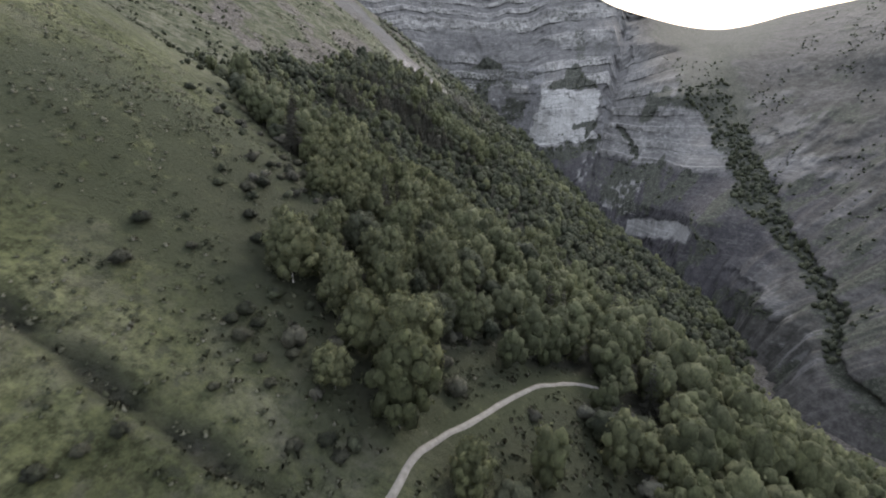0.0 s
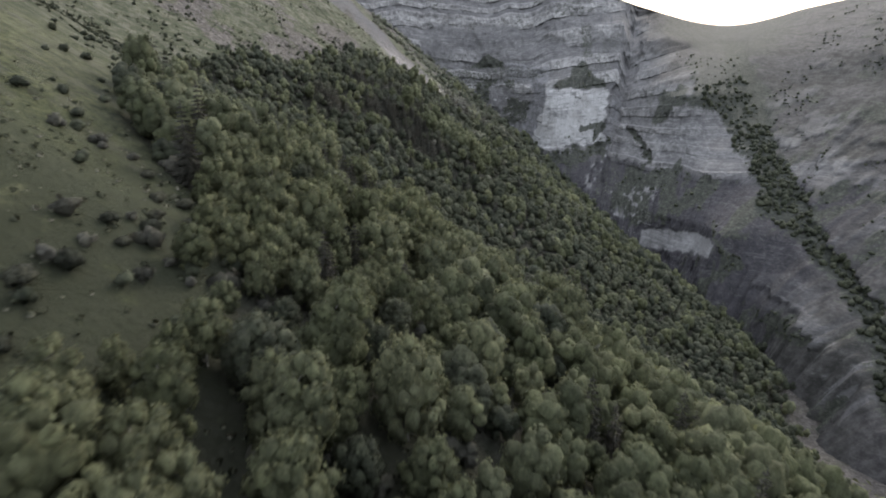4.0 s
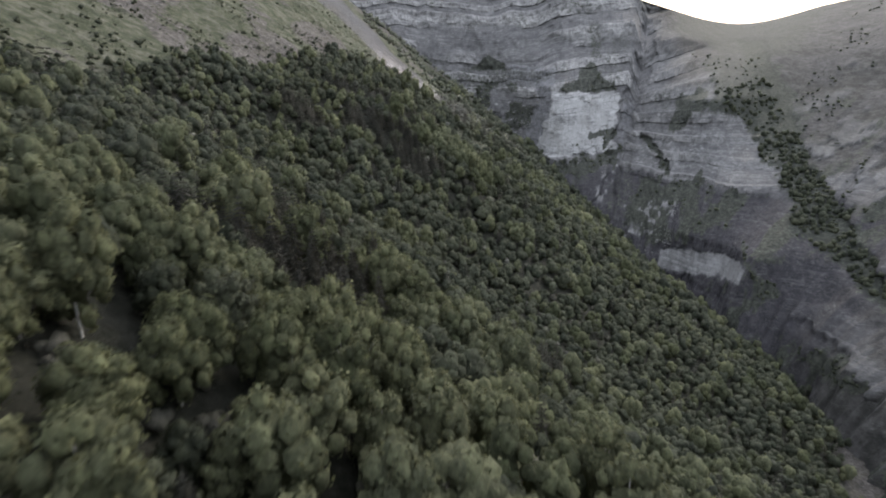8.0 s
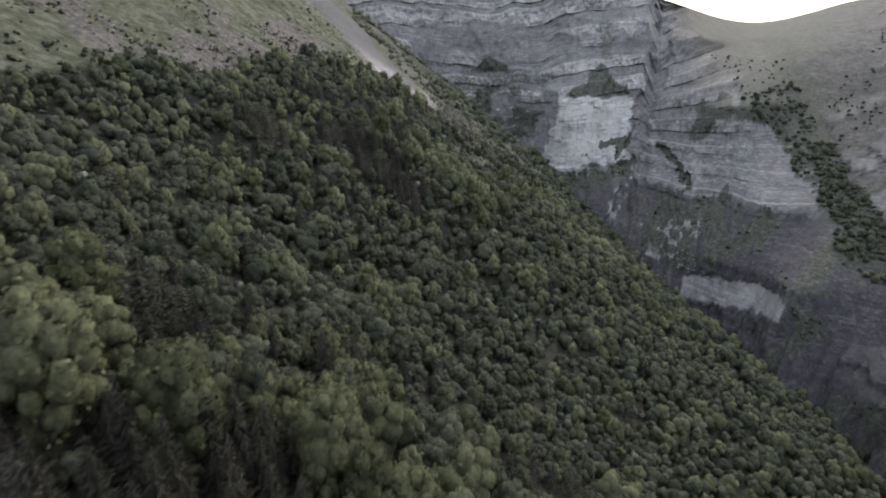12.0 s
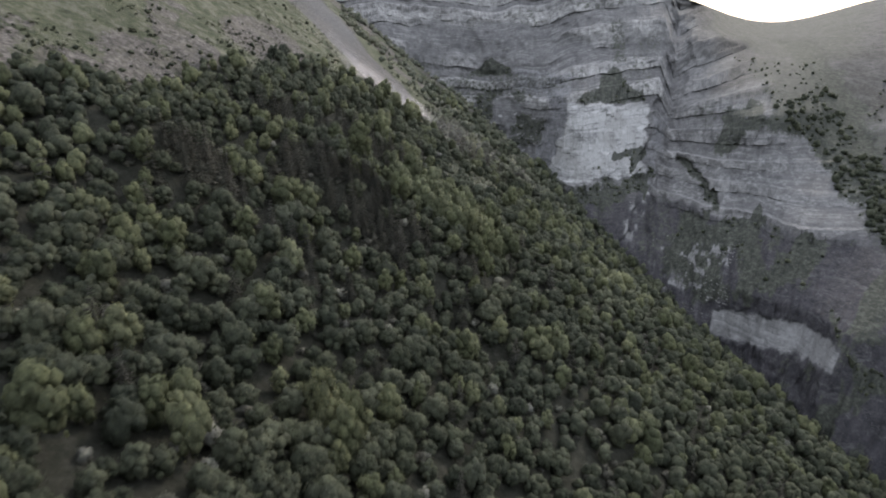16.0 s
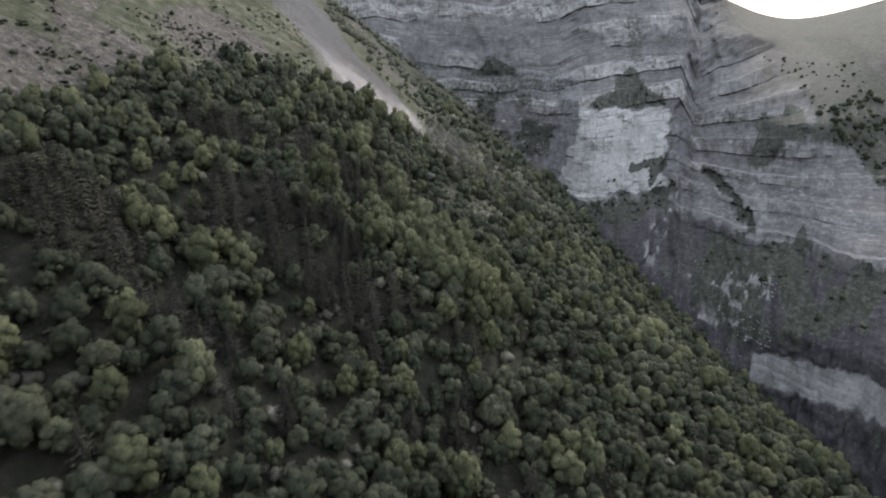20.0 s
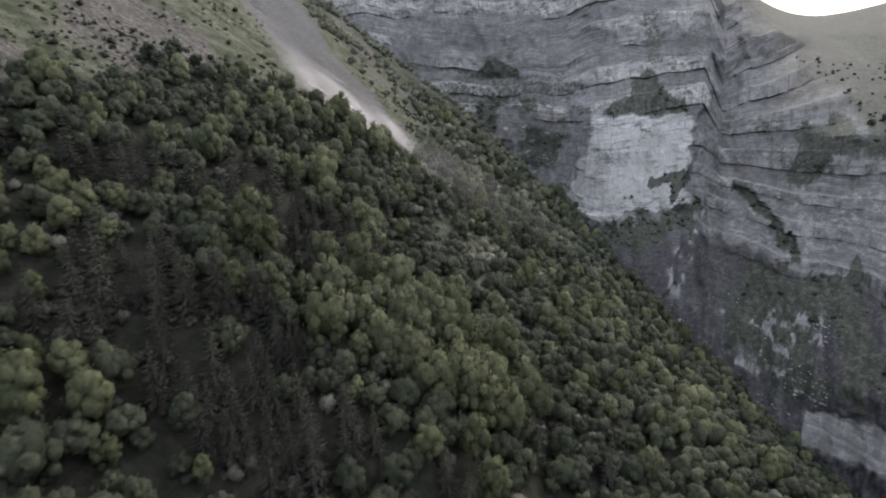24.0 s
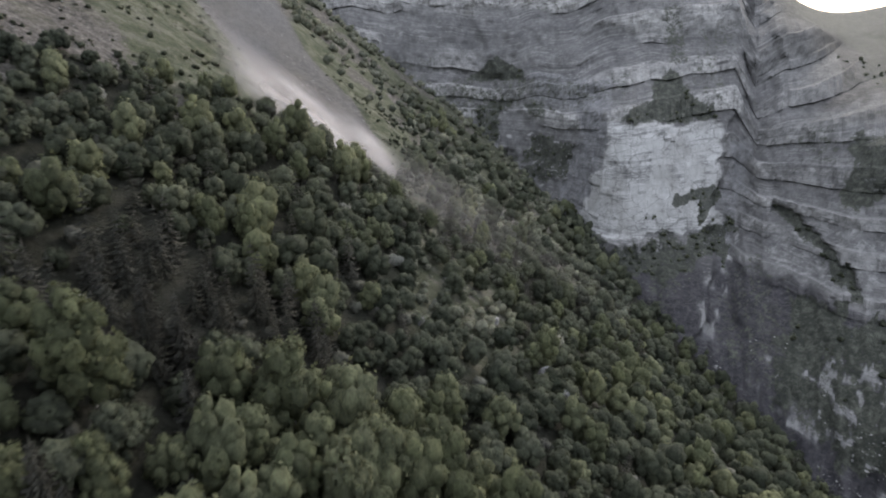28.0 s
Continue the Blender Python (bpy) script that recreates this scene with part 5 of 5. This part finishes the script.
def build_stones():
    rng = np.random.default_rng(29)
    x, y = rng.uniform(-120, 60, 12000), rng.uniform(300, 640, 12000)
    keep = rng.uniform(0, 1, 12000) < np.clip(scree_mask(x, y), 0, 1) ** 2 * 0.16 * (x < 10) + 0.06 * smooth(1.0, 0.5, np.hypot((x - 20) / 20, (y - 466) / 36))
    x, y = x[keep], y[keep]
    scattered("scree_stones", stone_models(), rows_at(rng, x, y, hill(x, y), 0.12, 0.5), STONE, "loose grey limestone blocks on scree", "stones")


def build_outcrops():
    """Pale slabs of limestone that stand out of the wood below the clearing."""
    for k, (x, y, wide, tall, turn) in enumerate([(39, 437, 2.2, 4.2, 20), (42.5, 432.5, 1.8, 5.0, 35), (46, 428, 2.4, 5.2, 15), (36, 442, 1.5, 2.6, 50), (49, 424, 1.5, 3.0, 10), (13, 430, 1.2, 1.6, 40), (29, 446, 1.4, 1.9, 70), (18, 452, 1.1, 1.5, 15)]):
        rng = np.random.default_rng(600 + k)
        v, f = BALLS[2]
        cut = rng.normal(0, 1, (9, 3)) * [1, 1, 0.6]
        cut /= np.linalg.norm(cut, axis=1)[:, None]
        # a block bounded by a few flat faces
        r = np.min(np.where(v @ cut.T > 0.05, rng.uniform(0.6, 0.9, 9) / np.maximum(v @ cut.T, 0.05), 9.0), axis=1)
        p = v * np.minimum(r, 1.15)[:, None] * [wide, wide * 0.55, tall * 0.62] + rng.normal(0, 0.06, v.shape)
        ob = tagged(new("rock_outcrop", mesh_from("rock_outcrop", p, f, [STONE], False)), "pale grey limestone outcrop standing among trees", "rock", "outcrops in the clearing")
        ob.matrix_basis = pose(x, y, float(hill(np.array([x], float), np.array([y], float))[0]) + tall * 0.22, 0, 0, turn)


def build_ledge_bushes(rock_grid):
    X, Y, Z, T, S, bushy, white, wooded = rock_grid
    rng = np.random.default_rng(31)
    ok = np.flatnonzero((bushy > 0.45) & (S < 0.93) & (T > -20) & (T < 95) & (Z > 30))
    pick = rng.choice(ok, min(1700, len(ok)), replace=False)
    x, y, z = X.ravel()[pick], Y.ravel()[pick], Z.ravel()[pick]
    models = [crown(np.random.default_rng(440 + k), "broadleaf", 2.4, 3.0, 4, 12, 0.4, 0) for k in range(5)]
    scattered("ledge_bushes", models, rows_at(rng, x, y, z - 0.4, 0.25, 0.95), LEAF_DARK, "dark bushes rooted on ledges and in gullies", "bush")
    # trees fill the ravine and the lee of the spur
    ok = np.flatnonzero((wooded > 0.5) & (Z > 30) & (Z < 190) & (T < 100))
    pick = rng.choice(ok, min(600, len(ok)), replace=False)
    x, y, z = X.ravel()[pick], Y.ravel()[pick], Z.ravel()[pick]
    joined("ravine_wood", "broadleaf", far_models("broadleaf", 22, 8, 0.45, 0), rows_at(rng, x, y, z - 1.0, 0.25, 0.75), "dark broadleaf trees filling a rocky ravine")
    ok = np.flatnonzero((T > 18) & (T < 30) & (Z > 60) & (Z < 96) | (T > -3) & (T < 5) & (Z > 110) & (Z < 166) | (T > 15.5) & (T < 18) & (Z > 70) & (Z < 110))
    ok = ok[fbm(X.ravel()[ok] * 0.08, Z.ravel()[ok] * 0.08, 3, 81) > 0.02]
    pick = rng.choice(ok, 520, replace=False)
    x, y, z = X.ravel()[pick], Y.ravel()[pick], Z.ravel()[pick]
    scattered("fallen_blocks", stone_models(), rows_at(rng, x, y, z, 0.2, 0.85), STONE, "pale fallen blocks below the cliffs", "stones")


def build_dust():
    """The dust over the slide: thin veils of it, one over the other, thickest low down where the stones come to rest."""
    us, vs = np.linspace(-78, 84, 120), np.linspace(-32, 32, 64)
    X0, V = np.meshgrid(us, vs)
    Y0 = np.interp(X0, [-78, -60, -45, -32, -20, -8, 2, 30, 84], [548, 524, 506, 494, 493, 496, 498, 494, 506]) + V
    cloud = new("dust_cloud")
    tagged(cloud, "pale dust hanging over a stone slide", "dust cloud")
    for k, up in enumerate((0.8, 2.4, 4.2, 6.2)):
        billow = fbm(X0 * 0.055 + k * 0.3, Y0 * 0.055 - k * 0.2, 4, 91, 0.55)
        puffs = np.abs(fbm(X0 * 0.09, Y0 * 0.09 + 0.5 * k, 4, 92, 0.5))
        half = np.interp(X0, [-78, -50, -38, -28, -14, -2, 8], [5, 8, 14, 22, 24, 20, 12]) * (1 - 0.06 * k)
        heavy = smooth(-78, -55, X0) * (0.1 + 0.9 * smooth(-44, -24, X0)) * smooth(7, -3, X0 + 8 * billow)
        across = smooth(1.25, 0.0, np.abs(V + k + 10 * billow) / half)
        wisp = 0.05 * smooth(-6, 8, X0) * smooth(84, 30, X0) * np.exp(-((V + 4) / 15) ** 2) * smooth(-0.2, 0.35, billow)
        d = heavy * across * np.clip(0.7 + 1.8 * billow, 0.05, 1.4) * (0.46 - 0.05 * k) + wisp
        d = np.clip(d, 0, 0.6) * smooth(32, 24, np.abs(V))
        lift = up + (1.0 + 0.7 * k) * heavy * across * (0.8 + 0.4 * puffs) + 1.5 * k * smooth(0, 20, X0)
        me = mesh_from("dust_layer", np.stack([X0, Y0, hill(X0, Y0) + lift], -1).reshape(-1, 3), grid_faces(len(vs), len(us)), [DUST], True, {"dustiness": d.ravel()})
        layer = new("dust_layer", me)
        layer.parent = cloud
        layer.visible_shadow = False


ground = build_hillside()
mountain, rock = build_mountain()
build_trail()
build_forest()
build_single_bushes()
build_undergrowth()
build_stones()
build_outcrops()
build_ledge_bushes(rock)
build_dust()
